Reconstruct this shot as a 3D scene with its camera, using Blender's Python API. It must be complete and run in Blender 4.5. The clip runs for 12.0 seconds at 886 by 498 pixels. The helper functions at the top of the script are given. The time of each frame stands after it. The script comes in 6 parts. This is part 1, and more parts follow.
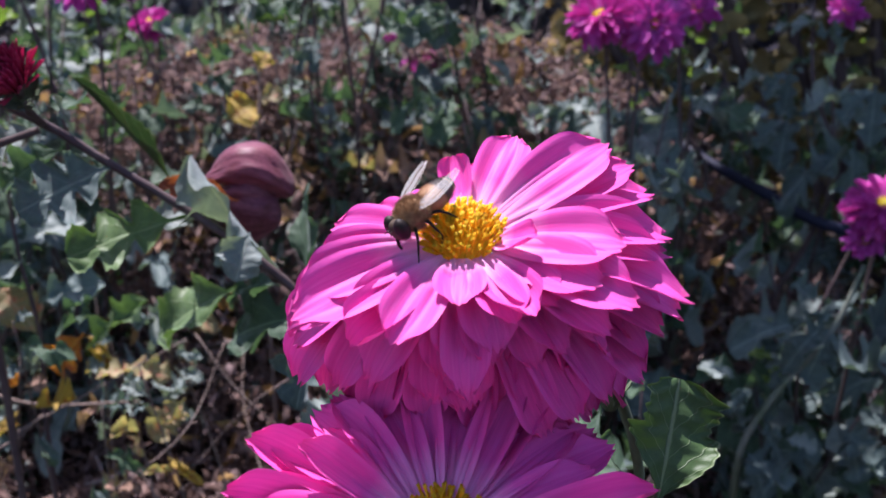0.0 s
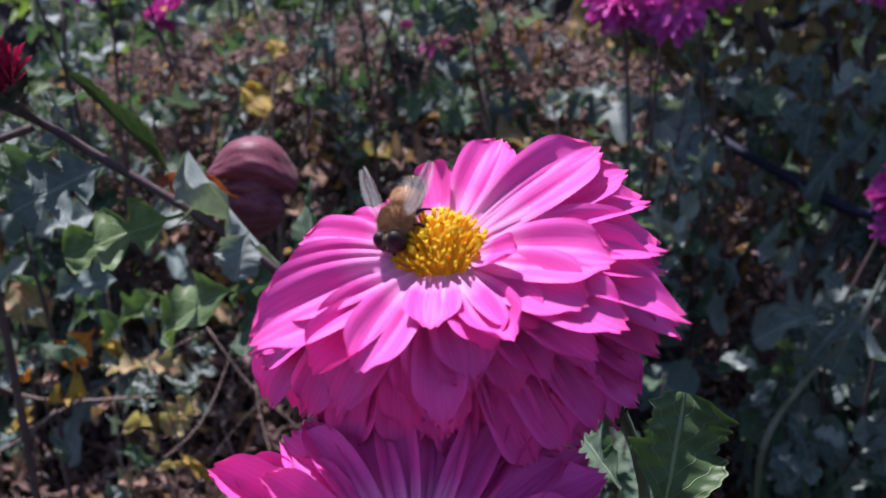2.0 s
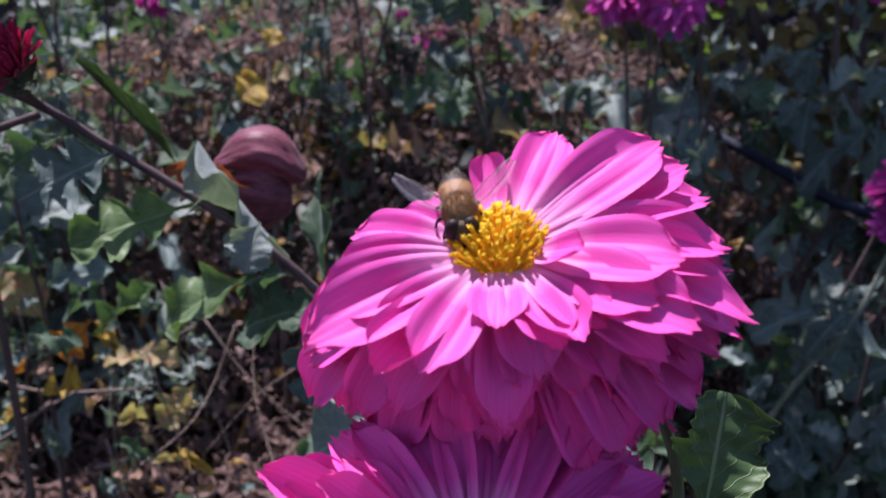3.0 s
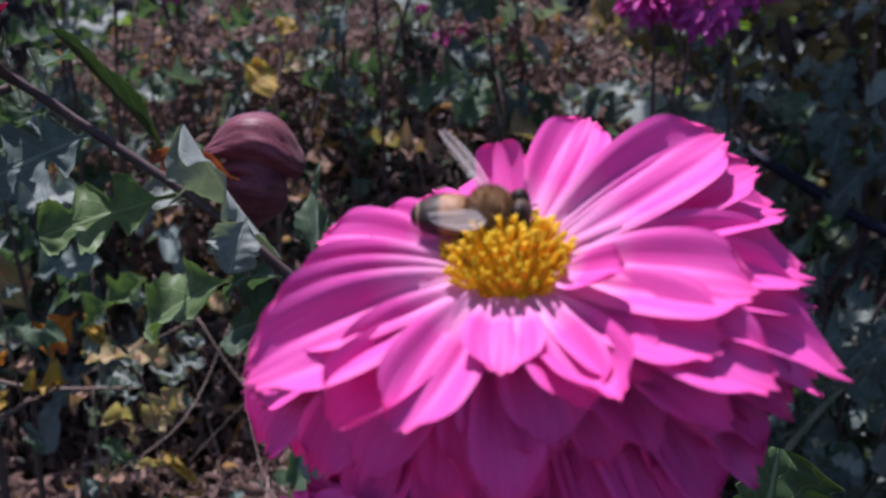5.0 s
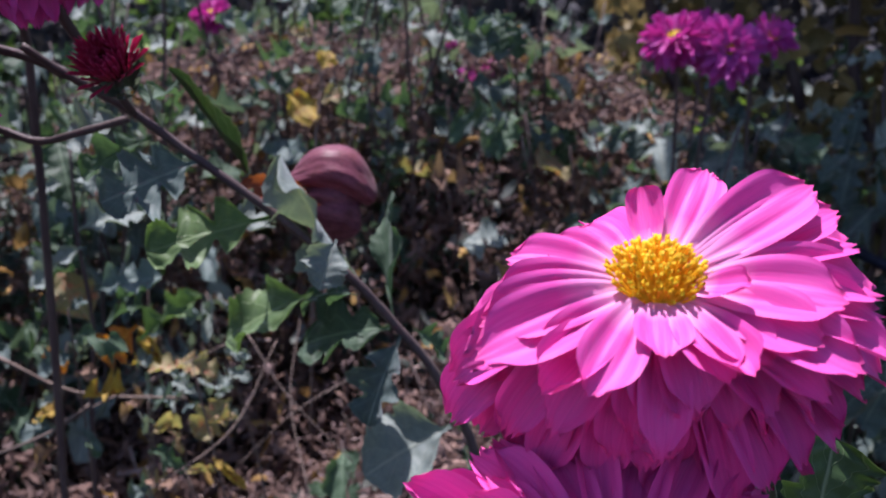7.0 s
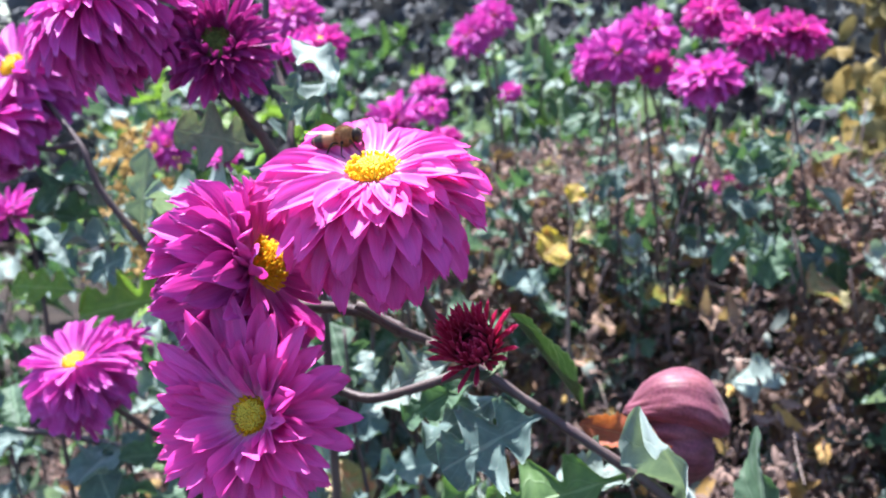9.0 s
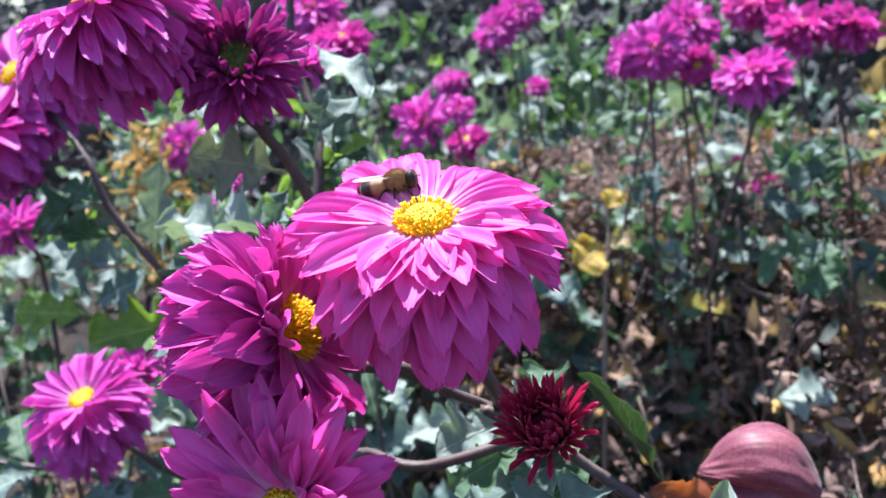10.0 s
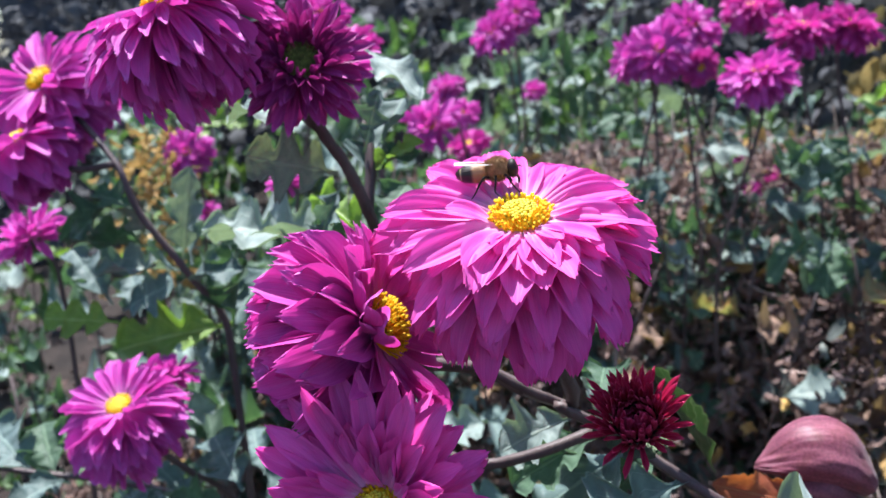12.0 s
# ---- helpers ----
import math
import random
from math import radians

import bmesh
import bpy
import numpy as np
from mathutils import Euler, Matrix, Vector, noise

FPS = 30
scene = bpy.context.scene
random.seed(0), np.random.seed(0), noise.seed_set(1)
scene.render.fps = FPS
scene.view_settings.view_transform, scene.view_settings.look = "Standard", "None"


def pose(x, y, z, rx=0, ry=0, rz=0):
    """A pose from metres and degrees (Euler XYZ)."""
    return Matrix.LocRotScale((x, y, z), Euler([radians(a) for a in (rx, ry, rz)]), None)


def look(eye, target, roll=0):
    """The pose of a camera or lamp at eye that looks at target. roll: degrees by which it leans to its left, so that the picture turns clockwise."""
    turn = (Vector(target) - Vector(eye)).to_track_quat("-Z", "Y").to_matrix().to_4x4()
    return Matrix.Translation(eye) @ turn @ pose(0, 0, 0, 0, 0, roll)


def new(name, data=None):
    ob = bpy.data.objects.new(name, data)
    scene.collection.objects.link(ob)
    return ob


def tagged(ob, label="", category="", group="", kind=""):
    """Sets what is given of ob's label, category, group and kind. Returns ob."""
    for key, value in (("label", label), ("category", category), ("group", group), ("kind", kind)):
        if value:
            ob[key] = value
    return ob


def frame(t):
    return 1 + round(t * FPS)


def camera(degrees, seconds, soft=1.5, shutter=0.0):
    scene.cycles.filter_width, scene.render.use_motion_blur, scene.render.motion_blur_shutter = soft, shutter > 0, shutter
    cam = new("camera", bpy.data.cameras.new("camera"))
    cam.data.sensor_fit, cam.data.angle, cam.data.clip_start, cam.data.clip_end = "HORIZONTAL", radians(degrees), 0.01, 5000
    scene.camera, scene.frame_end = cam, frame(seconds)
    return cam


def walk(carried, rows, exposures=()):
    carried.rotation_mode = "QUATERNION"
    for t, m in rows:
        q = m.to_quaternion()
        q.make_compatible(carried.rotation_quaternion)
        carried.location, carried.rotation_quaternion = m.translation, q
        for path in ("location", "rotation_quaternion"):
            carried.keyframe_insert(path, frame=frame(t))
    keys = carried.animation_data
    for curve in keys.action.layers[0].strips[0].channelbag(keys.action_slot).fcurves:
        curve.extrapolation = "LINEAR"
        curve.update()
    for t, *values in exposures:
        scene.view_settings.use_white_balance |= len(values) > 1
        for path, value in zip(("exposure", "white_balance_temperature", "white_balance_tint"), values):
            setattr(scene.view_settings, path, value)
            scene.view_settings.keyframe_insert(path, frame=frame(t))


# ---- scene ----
cam = camera(51.0, 12.0)
cam.data.dof.use_dof, cam.data.dof.focus_distance, cam.data.dof.aperture_fstop = True, 0.2, 28.0
PATH = [
    (0, (0.0000, 0.0000, 0.6200), (-0.0076, 0.9573, 0.3311), -0.02),
    (0.5, (0.0025, 0.0071, 0.6189), (-0.0076, 0.9627, 0.3244), -0.48),
    (1, (0.0161, 0.0110, 0.6185), (-0.0125, 0.9641, 0.3174), -0.85),
    (1.5, (0.0251, 0.0128, 0.6190), (-0.0261, 0.9644, 0.3160), -2.19),
    (2, (0.0085, 0.0139, 0.6212), (-0.0277, 0.9656, 0.3163), -0.94),
    (2.5, (-0.0079, 0.0135, 0.6189), (-0.0268, 0.9653, 0.3129), -0.40),
    (3, (-0.0040, 0.0186, 0.6204), (-0.0217, 0.9679, 0.3067), -0.10),
    (3.2, (-0.0044, 0.0179, 0.6195), (-0.0176, 0.9683, 0.3088), 0.15),
    (5, (-0.0022, 0.0532, 0.6104), (-0.0339, 1.0031, 0.2997), 2.13),
    (5.5, (0.0017, 0.0393, 0.6133), (-0.0327, 0.9934, 0.3157), 1.78),
    (6, (0.0023, 0.0293, 0.6161), (-0.0395, 0.9857, 0.3273), 1.55),
    (6.5, (-0.0224, 0.0221, 0.6133), (-0.0457, 0.9797, 0.3263), 2.95),
    (6.7, (-0.0254, 0.0190, 0.6154), (-0.0443, 0.9760, 0.3261), 3.52),
    (8.3, (-0.0523, 0.0049, 0.6556), (-0.2459, 0.9648, 0.4530), -0.61),
    (8.4, (-0.0551, 0.0071, 0.6615), (-0.2631, 0.9638, 0.4580), -1.06),
    (8.5, (-0.0608, 0.0185, 0.6643), (-0.2785, 0.9733, 0.4617), -0.85),
    (9, (-0.1017, 0.0736, 0.6690), (-0.3304, 1.0231, 0.4540), -1.61),
    (9.5, (-0.1209, 0.1056, 0.6708), (-0.3468, 1.0557, 0.4556), -1.79),
    (10, (-0.1238, 0.1159, 0.6781), (-0.3679, 1.0584, 0.4496), -1.99),
    (10.5, (-0.1299, 0.1140, 0.6820), (-0.3733, 1.0570, 0.4551), -1.89),
    (11, (-0.1450, 0.1119, 0.6779), (-0.3797, 1.0578, 0.4536), -2.06),
    (11.5, (-0.1409, 0.1103, 0.6832), (-0.3762, 1.0545, 0.4528), -2.49),
    (12, (-0.1501, 0.1076, 0.6771), (-0.3714, 1.0570, 0.4545), -2.35),
]
walk(cam, [(t, look(eye, target, roll)) for t, eye, target, roll in PATH],
     [(0, 0.98, 6050, 25), (0.5, 0.9, 6050, 25), (1.0, 0.76, 6050, 25), (3.2, 0.7, 6050, 26), (4.8, 0.4, 6050, 26), (5.3, 0.42, 6050, 26), (5.7, 0.52, 6050, 26), (6.7, 0.64, 6050, 26), (7.5, 1.15, 6000, 17), (8.3, 2.24, 5900, 7), (9.0, 2.04, 5900, 7), (9.5, 1.86, 5900, 7), (10.0, 1.74, 5900, 7), (10.5, 1.57, 5900, 7), (12, 1.5, 5900, 7)])

# ---- daylight ----
SUN_FROM = Vector((-0.2, 0.27, 0.94)).normalized()
world = bpy.data.worlds.new("sky")
scene.world = world
world.use_nodes = True
sky = world.node_tree.nodes.new("ShaderNodeTexSky")
sky.sky_type, sky.sun_disc = "NISHITA", False
sky.sun_elevation = math.asin(SUN_FROM.z)
sky.sun_rotation = math.atan2(SUN_FROM.x, SUN_FROM.y)
world.node_tree.links.new(sky.outputs[0], world.node_tree.nodes["Background"].inputs[0])
world.node_tree.nodes["Background"].inputs[1].default_value = 0.088
sun = new("sun", bpy.data.lights.new("sun", "SUN"))
sun.data.energy, sun.data.angle, sun.data.color = 5.4, radians(0.6), (1.0, 0.95, 0.9)
sun.matrix_basis = look(SUN_FROM * 10, (0, 0, 0))


# ---- materials ----
def material(name):
    mat = bpy.data.materials.new(name)
    mat.use_nodes = True
    nt = mat.node_tree
    return mat, nt, nt.nodes["Principled BSDF"], nt.nodes["Material Output"]


def ramp(nt, fac, stops):
    r = nt.nodes.new("ShaderNodeValToRGB")
    els = r.color_ramp.elements
    while len(els) < len(stops):
        els.new(0.5)
    for e, (p, c) in zip(els, stops):
        e.position, e.color = p, (*c, 1)
    nt.links.new(fac, r.inputs[0])
    return r.outputs[0]


def tex_noise(nt, vec, scale, detail=3.0, rough=0.55):
    n = nt.nodes.new("ShaderNodeTexNoise")
    n.inputs["Scale"].default_value, n.inputs["Detail"].default_value = scale, detail
    n.inputs["Roughness"].default_value = rough
    if vec is not None:
        nt.links.new(vec, n.inputs["Vector"])
    return n.outputs["Fac"]


def mapped(nt, vec, scale):
    m = nt.nodes.new("ShaderNodeMapping")
    m.inputs["Scale"].default_value = scale
    nt.links.new(vec, m.inputs[0])
    return m.outputs[0]


def mixed(nt, mode, fac, a, b):
    m = nt.nodes.new("ShaderNodeMix")
    m.data_type, m.blend_type = "RGBA", mode
    for sock, v in ((m.inputs["Factor"], fac), (m.inputs["A"], a), (m.inputs["B"], b)):
        if isinstance(v, bpy.types.NodeSocket):
            nt.links.new(v, sock)
        elif isinstance(v, tuple):
            sock.default_value = (*v, 1)
        else:
            sock.default_value = v
    return m.outputs["Result"]


def bump(nt, bsdf, height, strength, dist=0.0005):
    b = nt.nodes.new("ShaderNodeBump")
    b.inputs["Strength"].default_value, b.inputs["Distance"].default_value = strength, dist
    nt.links.new(height, b.inputs["Height"])
    nt.links.new(b.outputs[0], bsdf.inputs["Normal"])
    return b.outputs[0]


def add_translucency(nt, bsdf, out, color, share, normal=None):
    tr = nt.nodes.new("ShaderNodeBsdfTranslucent")
    nt.links.new(color, tr.inputs[0])
    if normal is not None:
        nt.links.new(normal, tr.inputs["Normal"])
    mx = nt.nodes.new("ShaderNodeMixShader")
    mx.inputs[0].default_value = share
    nt.links.new(bsdf.outputs[0], mx.inputs[1])
    nt.links.new(tr.outputs[0], mx.inputs[2])
    nt.links.new(mx.outputs[0], out.inputs[0])


def petal_material(name, base, mid, tip, share=0.35):
    """Petal: pale claw, streaked blade, long veins; light shines through."""
    mat, nt, bsdf, out = material(name)
    uv = nt.nodes.new("ShaderNodeTexCoord").outputs["UV"]
    sep = nt.nodes.new("ShaderNodeSeparateXYZ")
    nt.links.new(uv, sep.inputs[0])
    col = ramp(nt, sep.outputs[1], [(0.0, base), (0.32, mid), (0.8, mid), (1.0, tip)])
    info = nt.nodes.new("ShaderNodeObjectInfo")
    isl = nt.nodes.new("ShaderNodeNewGeometry")
    rnd = nt.nodes.new("ShaderNodeMath")
    rnd.operation = "ADD"
    nt.links.new(info.outputs["Random"], rnd.inputs[0])
    nt.links.new(isl.outputs["Random Per Island"], rnd.inputs[1])
    vary = ramp(nt, rnd.outputs[0], [(0.0, (0.84, 0.8, 0.86)), (1.0, (1.0, 1.0, 1.0)), (1.0, (1.0, 1.0, 1.0))])
    col = mixed(nt, "MULTIPLY", 1.0, col, vary)
    streak = tex_noise(nt, mapped(nt, uv, (11, 0.8, 1)), 1.6, 4, 0.6)
    col = mixed(nt, "MULTIPLY", 0.55, col, ramp(nt, streak, [(0.3, (0.74, 0.55, 0.72)), (0.55, (1, 1, 1)), (0.75, (1.0, 1.0, 1.0))]))
    pale = tex_noise(nt, mapped(nt, uv, (14, 1.1, 1)), 2.2, 2)
    col = mixed(nt, "SCREEN", ramp(nt, pale, [(0.5, (0, 0, 0)), (0.8, (0.24, 0.24, 0.24))]), col, (0.5, 0.24, 0.46))
    nt.links.new(col, bsdf.inputs["Base Color"])
    bsdf.inputs["Roughness"].default_value = 0.5
    bsdf.inputs["Specular IOR Level"].default_value = 0.16
    bsdf.inputs["Sheen Weight"].default_value = 0.03
    bsdf.inputs["Sheen Tint"].default_value = (0.95, 0.75, 0.95, 1)
    w = nt.nodes.new("ShaderNodeTexWave")
    w.inputs["Scale"].default_value, w.inputs["Distortion"].default_value = 1.9, 2.5
    nt.links.new(mapped(nt, uv, (1, 0.14, 1)), w.inputs["Vector"])
    n = bump(nt, bsdf, mixed(nt, "MIX", 0.5, w.outputs["Color"], streak), 0.26, 0.0004)
    add_translucency(nt, bsdf, out, mixed(nt, "MULTIPLY", 1.0, col, (1.05, 0.55, 0.8)), share, n)
    return mat


def leaf_material(name, blade, vein, share=0.3, rough=0.58, blotch=None, hair=0.15):
    """Leaf: mottled blade with pale midrib and side veins, fine down on it."""
    mat, nt, bsdf, out = material(name)
    uv = nt.nodes.new("ShaderNodeTexCoord").outputs["UV"]
    sep = nt.nodes.new("ShaderNodeSeparateXYZ")
    nt.links.new(uv, sep.inputs[0])
    info = nt.nodes.new("ShaderNodeObjectInfo")
    isl = nt.nodes.new("ShaderNodeNewGeometry")
    rnd = nt.nodes.new("ShaderNodeMath")
    rnd.operation = "ADD"
    nt.links.new(info.outputs["Random"], rnd.inputs[0])
    nt.links.new(isl.outputs["Random Per Island"], rnd.inputs[1])
    half = nt.nodes.new("ShaderNodeMath")
    half.operation, half.inputs[1].default_value = "MULTIPLY", 0.5
    nt.links.new(rnd.outputs[0], half.inputs[0])
    dark, light = tuple(c * 0.6 for c in blade), tuple(min(1, c * 1.5) for c in blade)
    col = ramp(nt, half.outputs[0], [(0.0, dark), (0.5, blade), (1.0, light)])
    mott = tex_noise(nt, mapped(nt, uv, (3, 5, 1)), 2.0, 5, 0.65)
    col = mixed(nt, "MULTIPLY", 0.7, col, ramp(nt, mott, [(0.3, (0.55, 0.6, 0.6)), (0.7, (1.15, 1.1, 1.0))]))
    if blotch:
        big = tex_noise(nt, mapped(nt, uv, (1.5, 2.5, 1)), 1.7, 4, 0.6)
        col = mixed(nt, "MIX", ramp(nt, big, [(0.5, (0, 0, 0)), (0.62, (1, 1, 1))]), col, blotch)
    # midrib, and side veins that run forward from it
    off = nt.nodes.new("ShaderNodeMath")
    off.operation, off.inputs[1].default_value = "SUBTRACT", 0.5
    nt.links.new(sep.outputs[0], off.inputs[0])
    ab = nt.nodes.new("ShaderNodeMath")
    ab.operation = "ABSOLUTE"
    nt.links.new(off.outputs[0], ab.inputs[0])
    rib = ramp(nt, ab.outputs[0], [(0.0, (1, 1, 1)), (0.014, (1, 1, 1)), (0.034, (0, 0, 0))])
    slope = nt.nodes.new("ShaderNodeMath")
    slope.operation, slope.inputs[1].default_value = "MULTIPLY_ADD", -0.75
    nt.links.new(ab.outputs[0], slope.inputs[0])
    nt.links.new(sep.outputs[1], slope.inputs[2])
    fr = nt.nodes.new("ShaderNodeMath")
    fr.operation, fr.inputs[1].default_value = "MULTIPLY", 5.0
    nt.links.new(slope.outputs[0], fr.inputs[0])
    fr2 = nt.nodes.new("ShaderNodeMath")
    fr2.operation = "PINGPONG"
    fr2.inputs[1].default_value = 0.5
    nt.links.new(fr.outputs[0], fr2.inputs[0])
    side = ramp(nt, fr2.outputs[0], [(0.0, (0.45, 0.45, 0.45)), (0.015, (0.45, 0.45, 0.45)), (0.05, (0, 0, 0))])
    # outer edge painted pale, as where light catches the rim
    rim = ramp(nt, ab.outputs[0], [(0.0, (0, 0, 0)), (0.478, (0, 0, 0)), (0.492, (0.8, 0.8, 0.8))])
    veins = mixed(nt, "LIGHTEN", 1.0, mixed(nt, "LIGHTEN", 1.0, rib, side), rim)
    col = mixed(nt, "MIX", mixed(nt, "MULTIPLY", 1.0, veins, (0.7, 0.7, 0.7)), col, vein)
    nt.links.new(col, bsdf.inputs["Base Color"])
    bsdf.inputs["Roughness"].default_value = rough
    bsdf.inputs["Specular IOR Level"].default_value = 0.32
    bsdf.inputs["Sheen Weight"].default_value = hair
    bsdf.inputs["Sheen Tint"].default_value = (0.85, 0.92, 1.0, 1)
    h = mixed(nt, "ADD", 0.6, veins, mott)
    n = bump(nt, bsdf, h, 0.5, 0.0006)
    add_translucency(nt, bsdf, out, mixed(nt, "MULTIPLY", 1.0, col, (1.15, 1.3, 0.65)), share, n)
    return mat


def plain_material(name, a, b, scale, rough=0.6, strength=0.4, dist=0.0005, share=0.0, stretch=(1, 1, 1), vary=0.8):
    """Two-colour mottled matter with relief, in metres of its own space."""
    mat, nt, bsdf, out = material(name)
    co = mapped(nt, nt.nodes.new("ShaderNodeTexCoord").outputs["Object"], stretch)
    big, fine = tex_noise(nt, co, scale, 4), tex_noise(nt, co, scale * 7, 4, 0.7)
    isl = nt.nodes.new("ShaderNodeNewGeometry")
    col = ramp(nt, big, [(0.3, a), (0.7, b)])
    col = mixed(nt, "MULTIPLY", vary * 0.75, col, ramp(nt, fine, [(0.3, (0.5, 0.5, 0.5)), (0.7, (1.1, 1.1, 1.1))]))
    col = mixed(nt, "MULTIPLY", vary, col, ramp(nt, isl.outputs["Random Per Island"], [(0.0, (0.5, 0.48, 0.48)), (1.0, (1.25, 1.2, 1.15))]))
    nt.links.new(col, bsdf.inputs["Base Color"])
    bsdf.inputs["Roughness"].default_value = rough
    bsdf.inputs["Specular IOR Level"].default_value = 0.25
    n = bump(nt, bsdf, fine, strength, dist)
    if share:
        add_translucency(nt, bsdf, out, col, share, n)
    return mat


PETAL = petal_material("petal_pink", (0.9, 0.5, 0.76), (0.78, 0.1, 0.44), (0.78, 0.075, 0.33), 0.15)
PETAL_ROSE = petal_material("petal_lilac_rose", (0.86, 0.5, 0.76), (0.78, 0.14, 0.545), (0.78, 0.105, 0.46), 0.44)
PETAL_PLUM = petal_material("petal_plum", (0.68, 0.28, 0.64), (0.56, 0.09, 0.44), (0.64, 0.17, 0.57), 0.36)
PETAL_MAGENTA = petal_material("petal_magenta", (0.62, 0.2, 0.52), (0.54, 0.062, 0.36), (0.62, 0.13, 0.49), 0.34)
PETAL_DARK = petal_material("petal_dark_plum", (0.16, 0.015, 0.09), (0.31, 0.028, 0.2), (0.48, 0.08, 0.37), 0.22)
PETAL_WINE = petal_material("petal_wine", (0.1, 0.004, 0.016), (0.46, 0.022, 0.085), (0.74, 0.11, 0.27), 0.28)
LEAF = leaf_material("leaf_green", (0.06, 0.108, 0.064), (0.16, 0.24, 0.15), 0.35)
LEAF_BLUE = leaf_material("leaf_blue_green", (0.09, 0.135, 0.13), (0.22, 0.29, 0.25), 0.25, 0.58, None, 0.25)
LEAF_FRESH = leaf_material("leaf_fresh", (0.075, 0.13, 0.045), (0.2, 0.28, 0.13), 0.28, 0.5)
# leaf green darkened, its colour standing in for the shade on two leaves
LEAF_SHADED = leaf_material("leaf_green_in_shade", (0.042, 0.08, 0.028), (0.22, 0.28, 0.16), 0.12, 0.5, None, 0.03)
LEAF_DULL = leaf_material("leaf_dull_olive", (0.135, 0.15, 0.12), (0.22, 0.235, 0.19), 0.15, 0.7, None, 0.05)
LEAF_LIME = leaf_material("leaf_lime", (0.17, 0.26, 0.05), (0.33, 0.41, 0.15), 0.35, 0.5)
LEAF_PALE = leaf_material("leaf_pale", (0.185, 0.23, 0.215), (0.3, 0.34, 0.28), 0.25, 0.58, None, 0.3)
LEAF_YELLOW = leaf_material("leaf_yellow", (0.46, 0.32, 0.06), (0.5, 0.4, 0.14), 0.4, 0.6, (0.3, 0.12, 0.03), 0.1)
LEAF_ORANGE = leaf_material("leaf_orange", (0.62, 0.22, 0.03), (0.6, 0.34, 0.08), 0.4, 0.6, (0.5, 0.1, 0.03), 0.1)
LEAF_RUST = leaf_material("leaf_rust", (0.3, 0.075, 0.032), (0.34, 0.13, 0.06), 0.35, 0.55, (0.24, 0.05, 0.03), 0.1)
LEAF_TURN = leaf_material("leaf_turning", (0.3, 0.26, 0.13), (0.4, 0.34, 0.2), 0.35, 0.6, (0.42, 0.17, 0.1), 0.2)
LEAF_DRY = leaf_material("leaf_dry", (0.27, 0.165, 0.12), (0.24, 0.16, 0.1), 0.25, 0.75, (0.07, 0.04, 0.03), 0.1)
DRY = plain_material("dry_foliage", (0.15, 0.1, 0.092), (0.37, 0.255, 0.22), 25.0, 0.8, 0.4, 0.001, 0.4)
YELLOWED = plain_material("yellowed_foliage", (0.3, 0.17, 0.06), (0.56, 0.38, 0.13), 14.0, 0.7, 0.4, 0.001, 0.3)
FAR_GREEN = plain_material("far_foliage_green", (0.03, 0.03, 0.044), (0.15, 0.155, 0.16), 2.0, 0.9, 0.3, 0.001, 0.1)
SHREDS = plain_material("withered_shreds", (0.16, 0.115, 0.115), (0.34, 0.255, 0.25), 18.0, 0.85, 0.4, 0.001, 0.4)
STRAW = plain_material("dry_straw", (0.14, 0.1, 0.095), (0.42, 0.33, 0.3), 30.0, 0.7, 0.4, 0.001)
LITTER = plain_material("leaf_litter", (0.042, 0.028, 0.027), (0.145, 0.092, 0.083), 25.0, 0.85, 0.4, 0.001)
GREY_GREEN = plain_material("thicket_green", (0.08, 0.105, 0.095), (0.28, 0.31, 0.28), 14.0, 0.6, 0.4, 0.001, 0.3)
STEM = plain_material("stem_purple_brown", (0.065, 0.042, 0.05), (0.13, 0.1, 0.095), 60, 0.5, 0.6, 0.0006, 0, (1, 1, 0.25))
STEM_GREEN = plain_material("stem_green", (0.1, 0.15, 0.08), (0.22, 0.24, 0.2), 60, 0.5, 0.6, 0.0006, 0, (1, 1, 0.25))
TWIG = plain_material("dry_twig", (0.1, 0.075, 0.065), (0.28, 0.22, 0.19), 40, 0.8, 0.7, 0.0006, 0, (1, 1, 0.3))
SOIL = plain_material("soil", (0.014, 0.01, 0.009), (0.038, 0.027, 0.023), 12, 0.95, 0.9, 0.01)
FLORET = plain_material("floret_yellow", (1.0, 0.6, 0.012), (1.0, 0.8, 0.04), 300, 0.6, 0.3, 0.0002, 0.45, vary=0.35)
FLORET_BUD = plain_material("floret_bud", (0.9, 0.7, 0.05), (0.78, 0.74, 0.1), 300, 0.6, 0.3, 0.0002, 0.25, vary=0.4)
SEPAL = plain_material("sepal_green", (0.07, 0.11, 0.06), (0.16, 0.2, 0.13), 200, 0.6, 0.5, 0.0003)


# ---- mesh helpers ----
def mesh_from(name, verts, faces, mat, uvs=None, smooth=True):
    me = bpy.data.meshes.new(name)
    me.from_pydata([tuple(v) for v in verts], [], faces)
    me.materials.append(mat)
    if uvs is not None:
        layer = me.uv_layers.new(name="uv")
        idx = np.empty(len(me.loops), dtype=np.int32)
        me.loops.foreach_get("vertex_index", idx)
        layer.data.foreach_set("uv", np.asarray(uvs, dtype=np.float32)[idx].ravel())
    if smooth:
        me.polygons.foreach_set("use_smooth", [True] * len(me.polygons))
    me.update()
    return me


def child(name, mesh, parent, m=None, label=""):
    ob = new(name, mesh)
    ob.parent = parent
    if m is not None:
        ob.matrix_basis = m
    return tagged(ob, label=label)


